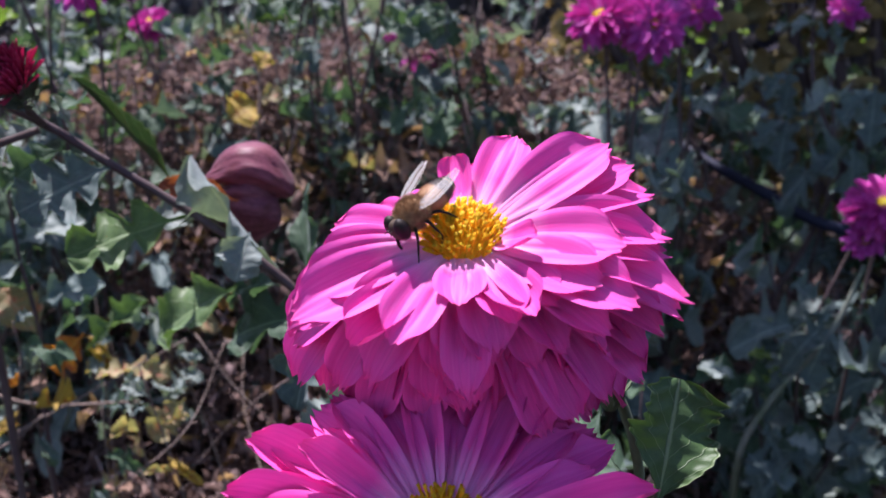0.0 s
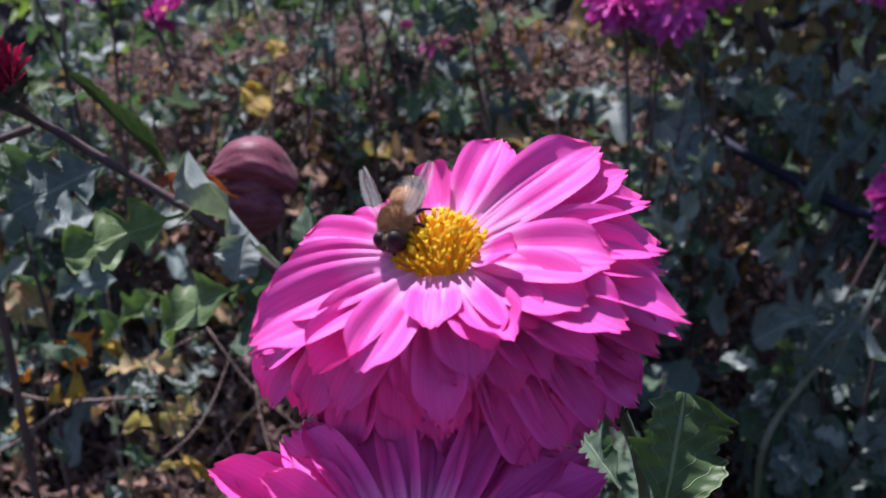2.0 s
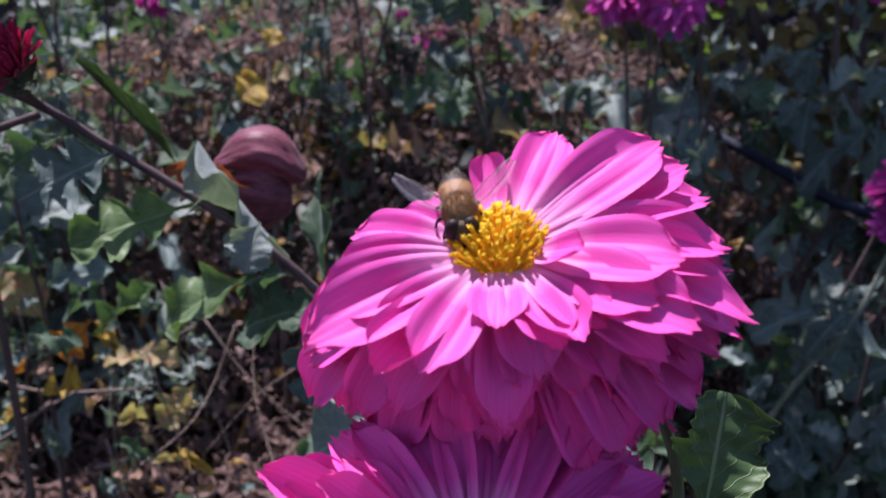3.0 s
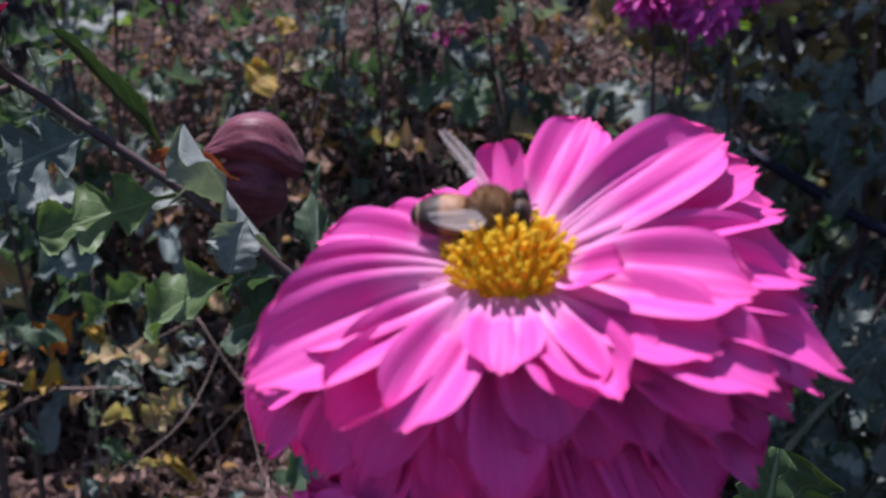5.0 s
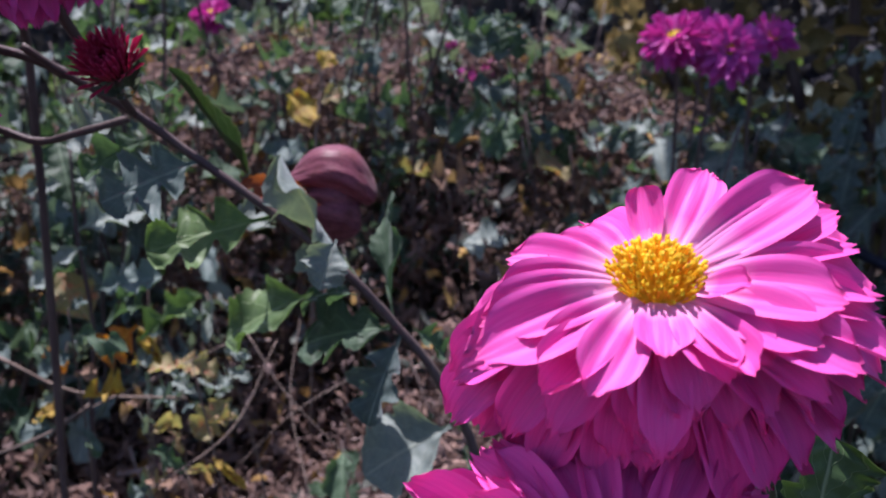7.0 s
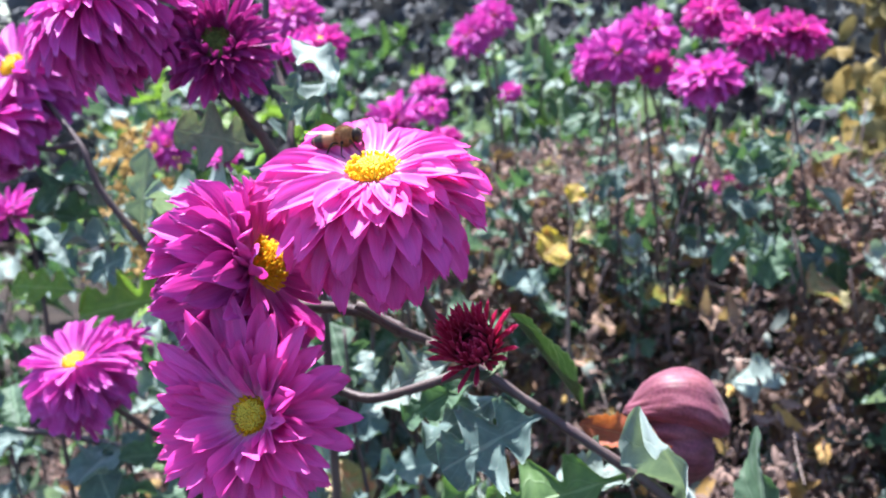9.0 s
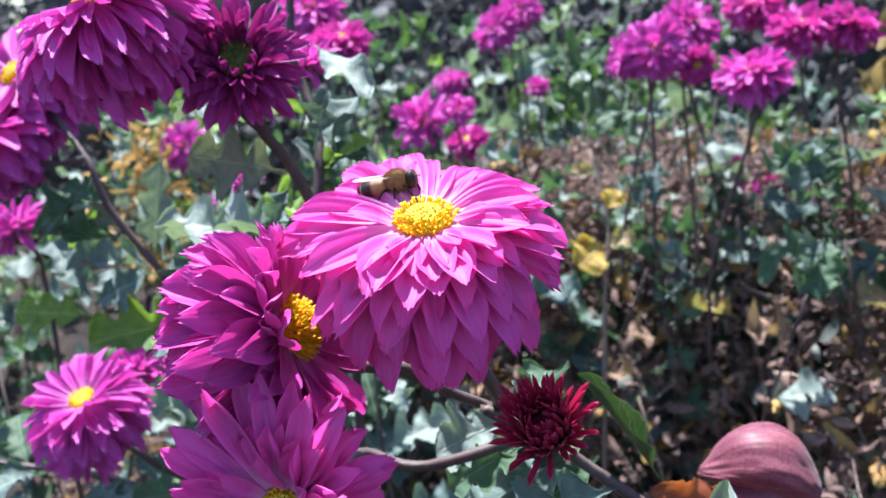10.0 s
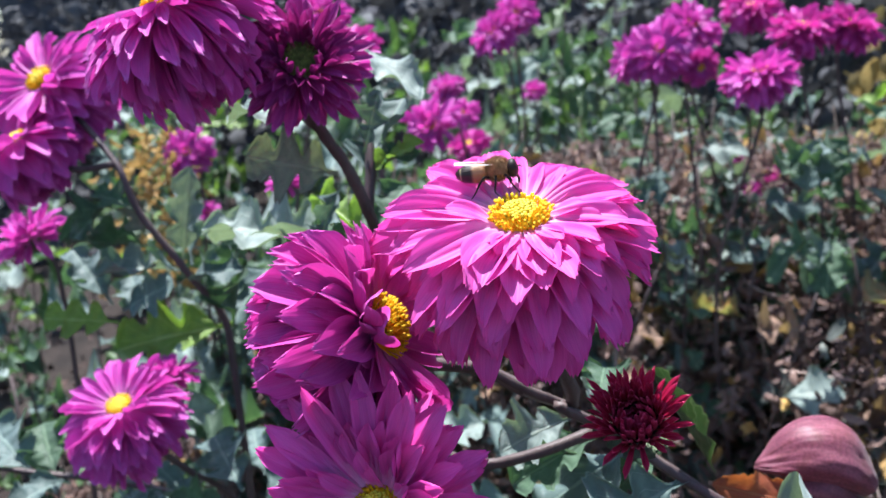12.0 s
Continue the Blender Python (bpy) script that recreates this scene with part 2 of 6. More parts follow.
def thing(name, at, label, category, group="", kind=""):
    ob = new(name)
    ob.empty_display_size = 0.02
    ob.location = at
    return tagged(ob, label=label, category=category, group=group, kind=kind)


def grid(fn, rows, cols):
    """Verts, quads and uvs of fn(u, v) for u over cols and v over rows, both 0 to 1."""
    verts, uvs, faces = [], [], []
    for j in range(rows + 1):
        for i in range(cols + 1):
            u, v = i / cols, j / rows
            verts.append(fn(u, v))
            uvs.append((u, v))
    for j in range(rows):
        for i in range(cols):
            a = j * (cols + 1) + i
            faces.append((a, a + 1, a + cols + 2, a + cols + 1))
    return verts, faces, uvs


def spline(points, n=8):
    """A smooth line through the points, that keeps to short spans beside long ones."""
    pts = [Vector(p) for p in points]
    ways = [(pts[min(k + 1, len(pts) - 1)] - pts[max(k - 1, 0)]).normalized() for k in range(len(pts))]
    out = []
    for k in range(len(pts) - 1):
        a, b = pts[k], pts[k + 1]
        s = (b - a).length
        for i in range(n):
            t = i / n
            out.append(a * (2 * t**3 - 3 * t * t + 1) + ways[k] * s * (t**3 - 2 * t * t + t) + b * (3 * t * t - 2 * t**3) + ways[k + 1] * s * (t**3 - t * t))
    return out + [pts[-1]]


def tube_data(points, r0, r1, sides=8, n=6, ridge=0.12):
    """A tapered, slightly ridged stalk through the points."""
    line = spline(points, n)
    verts, faces = [], []
    side = Vector((0.31, 0.87, 0.11))
    for k, p in enumerate(line):
        ahead = (line[min(k + 1, len(line) - 1)] - line[max(k - 1, 0)]).normalized()
        side = (side - ahead * side.dot(ahead)).normalized()
        other = ahead.cross(side)
        f = k / (len(line) - 1)
        for s in range(sides):
            a = 2 * math.pi * s / sides
            r = (r0 + (r1 - r0) * f) * (1 + ridge * (1 if s % 2 else -1)) * (1 + 0.06 * math.sin(k * 1.7))
            verts.append(p + (side * math.cos(a) + other * math.sin(a)) * r)
    for k in range(len(line) - 1):
        for s in range(sides):
            a, b = k * sides + s, k * sides + (s + 1) % sides
            faces.append((a, b, b + sides, a + sides))
    faces.append(tuple(range(sides))[::-1])
    faces.append(tuple(range(len(verts) - sides, len(verts))))
    return verts, faces


def stalk(name, parent, points, r0, r1, mat, sides=8, n=6):
    """A stalk under parent, from points of the world."""
    base = parent.location
    verts, faces = tube_data([Vector(p) - base for p in points], r0, r1, sides, n)
    return child(name, mesh_from(name, verts, faces, mat), parent)


def joined(blocks):
    verts, faces, uvs = [], [], []
    for v, f, u in blocks:
        n = len(verts)
        verts += v
        faces += [tuple(i + n for i in q) for q in f]
        uvs += u
    return verts, faces, uvs


# ---- petals and flower heads ----
def petal_shape(bend, cup, twist, notch, widest=0.58, rows=14, cols=10, ripple=0.0, arc=0.0, sway=0.0, blunt=0.6, sharp=3.3):
    """A petal of unit length along y and unit width, face up: narrow claw, two furrows, a toothed tip."""
    def at(u, v):
        s, v = 2 * u - 1, 1 - (1 - v) ** 1.35
        h = 0.5 * (0.3 + 0.7 * math.sin(math.pi * min(1, v / widest) / 2) ** 0.8)
        if v > widest:
            h *= 1 - blunt * ((v - widest) / (1 - widest)) ** sharp
        length = 1 - 0.07 * s * s - 0.75 * notch * (0.5 - 0.5 * math.cos(3 * math.pi * s)) * (1 - 0.3 * abs(s))
        y = v * (1 + (length - 1) * v**3)
        z = bend(v) + cup * s * s * (0.35 + v * 0.65) * h * 2
        z += 0.022 * math.cos(2.5 * math.pi * s) * math.sin(math.pi * min(1, v * 1.1))
        z += ripple * math.sin(7 * v + 3 * s) * v * abs(s)
        a = twist * v
        x = s * h + sway * v * v
        z += x * math.sin(a) * 0.5
        if arc:
            b = arc * y
            y, z = math.sin(b) / arc + z * math.sin(b), z * math.cos(b) - (1 - math.cos(b)) / arc
        return (x * math.cos(a), y, z)
    return grid(at, rows, cols)


PETAL_SHAPES = [
    petal_shape(lambda v: 0.10 * v - 0.12 * v * v, 0.10, 0.0, 0.06, 0.62),
    petal_shape(lambda v: 0.16 * v - 0.26 * v**2.4, 0.14, 0.25, 0.09, 0.62, sway=0.1),
    petal_shape(lambda v: 0.05 * v - 0.30 * v**2.2, -0.10, -0.2, 0.11, 0.62, sway=-0.08),
    petal_shape(lambda v: 0.20 * v**2 - 0.05 * v, 0.22, 0.15, 0.04, 0.62),
    petal_shape(lambda v: 0.12 * v - 0.40 * v**2.6, 0.18, -0.35, 0.12, 0.62, ripple=0.04, sway=0.08),
    petal_shape(lambda v: 0.34 * v**2, 0.34, 0.1, 0.04, 0.58),
    petal_shape(lambda v: 0.06 * v, 0.12, 0.15, 0.09, 0.64, arc=0.75, sway=-0.09),
    petal_shape(lambda v: 0.05 * v, 0.16, -0.2, 0.11, 0.62, ripple=0.03, arc=1.25, sway=0.06),
    petal_shape(lambda v: 0.3 * v * v, 0.12, 0.05, 0.02, 0.8, blunt=0.8, sharp=2.0),
    petal_shape(lambda v: 0.12 * v * v, 0.12, -0.05, 0.02, 0.8, blunt=0.8, sharp=2.0),
    petal_shape(lambda v: 0.12 * v - 0.2 * v**2.2, 0.12, 0.1, 0.05, 0.5, sway=0.07, blunt=0.62, sharp=2.8),
    petal_shape(lambda v: 0.06 * v, 0.14, -0.15, 0.06, 0.5, arc=0.7, sway=-0.07, blunt=0.62, sharp=2.8),
]


def petal_meshes(mat):
    return [mesh_from("petal", v, f, mat, uv) for v, f, uv in PETAL_SHAPES]


PETALS = {"pink": petal_meshes(PETAL), "plum": petal_meshes(PETAL_PLUM), "wine": petal_meshes(PETAL_WINE), "dark": petal_meshes(PETAL_DARK), "magenta": petal_meshes(PETAL_MAGENTA), "rose": petal_meshes(PETAL_ROSE)}


def petal_pose(az, elev, length, width, foot, height, roll=0.0):
    """Where a petal stands on a head: az and elev in degrees, foot its distance from the axis."""
    a = radians(az)
    return (Matrix.Translation((foot * math.sin(a), foot * math.cos(a), height)) @ Euler((0, 0, -a)).to_matrix().to_4x4()
            @ Euler((radians(elev), 0, 0)).to_matrix().to_4x4() @ Euler((0, radians(roll), 0)).to_matrix().to_4x4()
            @ Matrix.Diagonal((width, length, length * min(1.2, width / length / 0.36) ** 0.65, 1)))


def axis_pose(at, axis, spin=0.0):
    """A frame at a point whose z is the axis and whose y leans away from the viewer's side."""
    z = Vector(axis).normalized()
    y = (Vector((0, 1, 0)) - z * z.y).normalized()
    x = y.cross(z)
    m = Matrix((x, y, z)).transposed().to_4x4()
    return Matrix.Translation(at) @ m @ Euler((0, 0, radians(spin))).to_matrix().to_4x4()


def floret_block(p, d, r, h, lobes, rng):
    """One small tube floret with a flared mouth."""
    d = d.normalized()
    x = d.orthogonal().normalized()
    y = d.cross(x)
    verts, faces = [], []
    for f, rr in ((0, 0.55), (0.55, 0.7), (0.85, 1.0), (1.0, 1.1 if lobes else 0.5)):
        for s in range(6):
            a = s * math.pi / 3
            lift = (0.12 * h if (lobes and s % 2 == 0 and f == 1.0) else 0)
            verts.append(p + d * (h * f + lift) + (x * math.cos(a) + y * math.sin(a)) * r * rr)
    verts.append(p + d * h * (0.8 if lobes else 1.08))
    for k in range(3):
        for s in range(6):
            a, b = k * 6 + s, k * 6 + (s + 1) % 6
            faces.append((a, b, b + 6, a + 6))
    for s in range(6):
        faces.append((18 + s, 18 + (s + 1) % 6, 24))
    return verts, faces, [(0, 0)] * len(verts)


def disc_mesh(radius, height, count, open_from, seed, fl=1.0):
    """The yellow eye: a dome set with florets in a spiral, open ones outside open_from, closed beads inside."""
    rng = random.Random(seed)
    blocks, beads = [], []
    thick = radius * 0.8 / math.sqrt(count)
    for k in range(count):
        f = math.sqrt((k + 0.5) / count)
        a = k * 2.39996
        p = Vector((radius * f * math.cos(a), radius * f * math.sin(a), height * (1 - f**2.4)))
        d = Vector((p.x * 0.9, p.y * 0.9, radius * 1.0)) + Vector((rng.gauss(0, 1), rng.gauss(0, 1), 0)) * radius * 0.16
        if f > open_from:
            blocks.append(floret_block(p, d, thick * rng.uniform(0.85, 1.1), radius * rng.uniform(0.36, 0.66) * fl, True, rng))
        else:
            beads.append(floret_block(p, d, thick * 1.45, radius * 0.17, False, rng))
    def dome(u, v):
        a = u * 2 * math.pi
        return (radius * v * math.cos(a), radius * v * math.sin(a), height * (1 - v**2.4) - (0.15 * radius if v == 1 else 0))
    v, f, uv = joined([grid(dome, 6, 20)] + blocks + beads)
    me = mesh_from("eye", v, f, FLORET, None)
    me.materials.append(FLORET_BUD)
    n_open = 120 + 24 * len(blocks)
    me.polygons.foreach_set("material_index", [0 if i < n_open else 1 for i in range(len(me.polygons))])
    return me


def cup_mesh(radius):
    """Green bracts that close the head from below."""
    blocks = []
    for ring, (n, r, drop) in enumerate(((10, radius, 0.0), (9, radius * 0.8, -radius * 0.45))):
        for k in range(n):
            a = 2 * math.pi * (k + 0.5 * ring) / n
            def at(u, v, a=a, r=r, drop=drop):
                s = (2 * u - 1) * (1 - v * v) * 0.36
                b = a + s
                rr = r * (0.35 + 0.75 * math.sin(v * 1.5))
                return (rr * math.cos(b), rr * math.sin(b), drop - radius * 0.9 + v * radius * 0.95)
            blocks.append(grid(at, 4, 2))
    v, f, _ = joined(blocks)
    return mesh_from("bracts", v, f, SEPAL)


DISC_OPEN = disc_mesh(0.0062, 0.0038, 210, 0.0, 1)
DISC_RING = disc_mesh(0.0064, 0.0034, 190, 0.62, 2, 0.7)
DISC_SMALL = disc_mesh(0.0052, 0.002, 150, 0.75, 3, 0.6)
CUP = cup_mesh(0.0085)


def disc_in(colour_a, colour_b, name):
    me = DISC_SMALL.copy()
    me.materials.clear()
    mat = plain_material(name, colour_a, colour_b, 400, 0.6, 0.4, 0.0002)
    me.materials.append(mat)
    me.materials.append(mat)
    return me


DISC_WINE = disc_in((0.02, 0.003, 0.006), (0.05, 0.008, 0.016), "closed_wine_eye")
DISC_GREEN = disc_in((0.07, 0.11, 0.025), (0.2, 0.26, 0.06), "closed_green_eye")


def flower_head(parent, at, axis, rings, colour="pink", disc=None, spin=0.0, seed=1, extra=(), label="", front=(), skew=0.0):
    """A head under a plant: an eye that carries each petal as a sub-part.
    rings: (count, elevation, length, width, foot, height, shapes); front: (elevation, length) of each ring where it hangs forward."""
    rng = random.Random(seed)
    m = axis_pose(Vector(at) - parent.location, axis, spin)
    head = child("flower_head", disc or DISC_OPEN, parent, m, label)
    child("calyx", CUP, head, Matrix.Translation((0, 0, -0.003)))
    meshes = PETALS[colour]
    for az, elev, length, width, shape in extra:
        child("petal", meshes[shape], head, petal_pose(az, elev, length, width, 0.0062, 0.0008 + 0.00005 * elev, 23 * math.sin(radians(az)) + rng.uniform(-6, 6)))
    turn = rng.uniform(0, 360)
    for n, (count, elev0, length0, width, foot, height, shapes) in enumerate(rings):
        turn += 137
        for k in range(count):
            az = turn + 360 * (k + rng.uniform(-0.34, 0.34)) / count
            elev, length = elev0, length0 * (1 + skew * math.sin(radians(az + spin)))
            if n < len(front):
                f = max(0.0, -math.cos(radians(az + spin)))
                elev, length = elev0 + (front[n][0] - elev0) * f, length + (front[n][1] - length) * f
            child("petal", meshes[rng.choice(shapes)], head,
                  petal_pose(az, elev + rng.gauss(0, 6), length * rng.uniform(0.84, 1.1), width * rng.uniform(0.82, 1.15),
                             foot, height, rng.gauss(0, 7)))
    return head


# ---- leaves ----
LOBED = ((0.0, 0.035), (0.14, 0.03), (0.17, 0.1), (0.21, 0.27), (0.27, 0.37), (0.33, 0.36), (0.37, 0.24), (0.4, 0.13), (0.43, 0.13), (0.46, 0.25), (0.51, 0.42), (0.58, 0.5), (0.64, 0.47), (0.68, 0.32),
         (0.71, 0.18), (0.74, 0.19), (0.79, 0.29), (0.86, 0.33), (0.93, 0.29), (0.97, 0.2), (1.0, 0.08))
BROAD = ((0.0, 0.035), (0.11, 0.03), (0.14, 0.2), (0.18, 0.37), (0.24, 0.45), (0.3, 0.44), (0.34, 0.32), (0.37, 0.22), (0.4, 0.24), (0.44, 0.42), (0.5, 0.55), (0.57, 0.54), (0.61, 0.4),
         (0.64, 0.26), (0.67, 0.27), (0.73, 0.41), (0.8, 0.44), (0.88, 0.38), (0.94, 0.27), (0.97, 0.18), (1.0, 0.06))
FAN = ((0.0, 0.03), (0.15, 0.03), (0.2, 0.12), (0.28, 0.26), (0.36, 0.34), (0.4, 0.32), (0.43, 0.36), (0.52, 0.44), (0.58, 0.43), (0.6, 0.37), (0.63, 0.41), (0.72, 0.48), (0.79, 0.45),
       (0.81, 0.37), (0.84, 0.39), (0.9, 0.37), (0.93, 0.29), (0.95, 0.23), (0.98, 0.21), (1.0, 0.11))
OVAL = ((0.0, 0.03), (0.12, 0.03), (0.18, 0.16), (0.26, 0.32), (0.36, 0.4), (0.42, 0.39), (0.5, 0.45), (0.6, 0.45), (0.66, 0.41), (0.74, 0.41), (0.82, 0.33), (0.9, 0.25), (0.96, 0.15), (1.0, 0.05))


def leaf_shape(outline, fold, droop, wave, seed, width=1.0, curl=0.0, rows=48, cols=14, rim=0.03):
    """A leaf of unit length along y: a short stalk, forward-pointing lobes with small teeth."""
    rng = random.Random(seed)
    ph = rng.uniform(0, 6)
    vs, ws = [p[0] for p in outline], [p[1] for p in outline]
    skew = {1: [rng.uniform(0.82, 1.18) for _ in range(8)], -1: [rng.uniform(0.82, 1.18) for _ in range(8)]}
    def at(u, v):
        s = 2 * u - 1
        side = 1 if s > 0 else -1
        sh = 0.018 * side
        c = v + sh * min(1, v * 4) * (1 - v)
        w = sum(float(np.interp(min(1, c + o), vs, ws)) for o in ((-0.012, -0.004, 0.004, 0.012) if 0.1 < v < 0.96 else (0.0,) * 4)) / 4 * float(np.interp(v * 7, range(8), skew[side]))
        if v > 0.15:
            w *= 1 + 0.055 * math.sin(v * 78 + ph + side) + 0.03 * math.sin(v * 41 + 2 * ph)
        k = abs(s)
        x = s * w * width
        y = v + (0.3 * k * k * w * (1 - v) if v > 0.13 else 0) - 0.5 * k * k * w * w * max(0, v - 0.8)
        z = fold * k * w * 0.7 - droop * v * v + wave * math.sin(v * 11 + ph + 2 * side) * k * k * w * 2
        z += 0.02 * math.sin(v * 34 + k * 5) * k * (1 - k) * 2
        z += rim * max(0.0, (k - 0.84) / 0.16) * min(1, w * 5)
        if curl:
            a = s * w * curl * 2
            x, z = math.sin(a) / (2 * curl), z + (1 - math.cos(a)) / (2 * curl)
        return (x, y, z)
    return grid(at, rows, cols)


LEAF_SHAPES = [
    leaf_shape(LOBED, 0.45, 0.24, 0.14, 1, 0.74),
    leaf_shape(BROAD, 0.3, 0.3, 0.15, 2, 0.68),
    leaf_shape(LOBED, 0.8, 0.16, 0.26, 3, 0.75),
    leaf_shape(BROAD, -0.5, 0.55, 0.34, 4, 0.65),
    leaf_shape(OVAL, 0.3, 0.24, 0.18, 5),
    leaf_shape(OVAL, 0.2, 0.6, 0.2, 6, 1.0, 3.0),
    leaf_shape(FAN, 0.2, 0.04, 0.1, 7, 1.0, rows=80, cols=18, rim=0.05),
    leaf_shape(OVAL, 1.3, 0.12, 0.22, 8, 0.8, rim=0.05),
    leaf_shape(LOBED, 0.6, 0.75, 0.4, 9, 0.75),
    leaf_shape(BROAD, 1.0, -0.2, 0.4, 10, 0.72),
    leaf_shape(LOBED, 0.14, 0.08, 0.1, 11, 0.85, rows=60, cols=18),
]
LEAF_MATS = {"dull": LEAF_DULL, "in_shade": LEAF_SHADED, "green": LEAF, "fresh": LEAF_FRESH, "blue": LEAF_BLUE, "lime": LEAF_LIME, "pale": LEAF_PALE, "yellow": LEAF_YELLOW,
             "orange": LEAF_ORANGE, "turning": LEAF_TURN, "dry": LEAF_DRY, "rust": LEAF_RUST}
LEAVES = {k: [mesh_from("leaf", v, f, mat, uv) for v, f, uv in LEAF_SHAPES] for k, mat in LEAF_MATS.items()}


def leaf(parent, base, tip, shape=0, look_of="green", face=(0, -0.3, 1), wide=1.0, label="", name="leaf"):
    """A leaf under a plant from its foot to its tip, its upper side towards face."""
    b, t = Vector(base), Vector(tip)
    y = t - b
    size = y.length
    y.normalize()
    z = Vector(face)
    z = (z - y * z.dot(y)).normalized()
    x = y.cross(z)
    m = Matrix((x * size * wide, y * size, z * size * min(1, wide * 1.3))).transposed().to_4x4()
    m.translation = b - parent.location
    return child(name, LEAVES[look_of][shape], parent, m, label)

# ---- ground, sky's edge ----
def ground_at(x, y):
    near = max(0.0, 1 - (x * x + y * y) / 30)
    return 0.012 * noise.noise((x * 5, y * 5, 0)) * near - 0.01


def build_ground():
    xs = sorted({round(v, 3) for v in [*np.linspace(-2.5, 2.5, 61), *np.linspace(-60, 60, 25), -900, 900, -250, 250]})
    ys = sorted({round(v, 3) for v in [*np.linspace(-1.5, 4, 61), *np.linspace(-60, 60, 25), -900, 900, -250, 250]})
    verts = [(x, y, ground_at(x, y)) for y in ys for x in xs]
    n = len(xs)
    faces = [(j * n + i, j * n + i + 1, j * n + n + i + 1, j * n + n + i) for j in range(len(ys) - 1) for i in range(n - 1)]
    ob = new("ground", mesh_from("ground", verts, faces, SOIL))
    tagged(ob, "dark brown garden soil under the plants", "ground", kind="structure")


build_ground()

BIT = grid(lambda u, v: (0.5 * (2 * u - 1) * math.sin(math.pi * (0.05 + 0.87 * v)) ** 0.8, v - 0.5, 0.9 * (v - 0.5) ** 2 + 0.7 * (u - 0.5) ** 2 - 0.2 * (u - 0.5)), 4, 2)


def scatter(name, mat, n, place, size, seed, label, category, tilt=1.0, shape=BIT, slim=(0.4, 0.9), curl=(0.3, 1.3)):
    """Many small curled leaves in one piece. place(rng) gives each one's spot."""
    rng = np.random.default_rng(seed)
    tmpl, faces0, uv0 = np.array(shape[0]), np.array(shape[1]), np.array(shape[2])
    spots = np.array([place(rng) for _ in range(n)])
    q = rng.normal(size=(n, 4)) * [1, tilt, tilt, 1]
    q /= np.linalg.norm(q, axis=1, keepdims=True)
    w, x, y, z = q.T
    rot = np.stack([np.stack([1 - 2 * (y * y + z * z), 2 * (x * y - w * z), 2 * (x * z + w * y)], -1),
                    np.stack([2 * (x * y + w * z), 1 - 2 * (x * x + z * z), 2 * (y * z - w * x)], -1),
                    np.stack([2 * (x * z - w * y), 2 * (y * z + w * x), 1 - 2 * (x * x + y * y)], -1)], 1)
    sizes = rng.uniform(size[0], size[1], (n, 1, 1)) * np.stack([rng.uniform(slim[0], slim[1], n), np.ones(n), rng.uniform(curl[0], curl[1], n)], -1)[:, None]
    verts = ((tmpl[None] * sizes) @ rot.transpose(0, 2, 1) + spots[:, None]).reshape(-1, 3)
    faces = (faces0[None] + (np.arange(n) * len(tmpl))[:, None, None]).reshape(-1, 4)
    me = mesh_from(name, verts.tolist(), faces.tolist(), mat, np.tile(uv0, (n, 1)))
    return tagged(new(name, me), label, category, kind="stuff")


def dry_top(x, y):
    """Height of the withered thicket."""
    near = 0.17 + 0.19 * min(1, max(0, (x + 0.16) / 0.14)) * min(1, max(0, (0.08 - x) / 0.08))
    h = near + (0.53 - near) * min(1, max(0, (y - 0.84 - 0.08 * noise.noise((x * 6, 0, 1))) / 0.22))
    h *= math.exp(-(((x + 0.12) / 0.55) ** 4)) * 0.75 + 0.25
    return h + 0.06 * noise.noise((x * 9, y * 9, 3))


def dry_spot(rng):
    while True:
        x, y = rng.uniform(-0.95, 0.7), rng.uniform(0.5, 1.5)
        top = dry_top(x, y)
        if top > 0.1 and ((x + 0.12) / 0.8) ** 4 + ((y - 1.0) / 0.48) ** 4 < 1 + 0.35 * noise.noise((x * 7, y * 7, 8)):
            return (x, y, top - abs(rng.normal(0, 0.11)) if rng.random() < 0.8 else rng.uniform(0.02, top))


scatter("withered_leaves", DRY, 30000, dry_spot, (0.007, 0.026), 5, "brown withered leaves in a dry thicket", "dry foliage", slim=(0.1, 0.42))
scatter("withered_shreds", SHREDS, 26000, dry_spot, (0.005, 0.016), 15, "mauve-brown shreds of withered leaves in the thicket", "dry foliage", slim=(0.12, 0.4), curl=(0.2, 1.6))
scatter("dry_straw", STRAW, 3200, dry_spot, (0.02, 0.06), 10, "thin pale dry straws in the thicket", "dry stems", slim=(0.015, 0.035), curl=(0.0, 0.25))
scatter("thicket_greens", GREY_GREEN, 1300, dry_spot, (0.01, 0.032), 9, "small grey-green leaves left in the dry thicket", "foliage", 0.6, slim=(0.25, 0.6))
scatter("yellowed_leaves", YELLOWED, 1500, dry_spot, (0.012, 0.038), 6, "yellowed leaves among the dry thicket", "dry foliage", slim=(0.2, 0.55), curl=(0.2, 0.9))
scatter("leaf_litter", LITTER, 4500, lambda r: (r.normal(-0.1, 0.9), r.normal(1.0, 0.8), abs(r.normal(0.01, 0.015))), (0.01, 0.03), 7,
        "brown leaf litter on the soil", "leaf litter", 0.35)


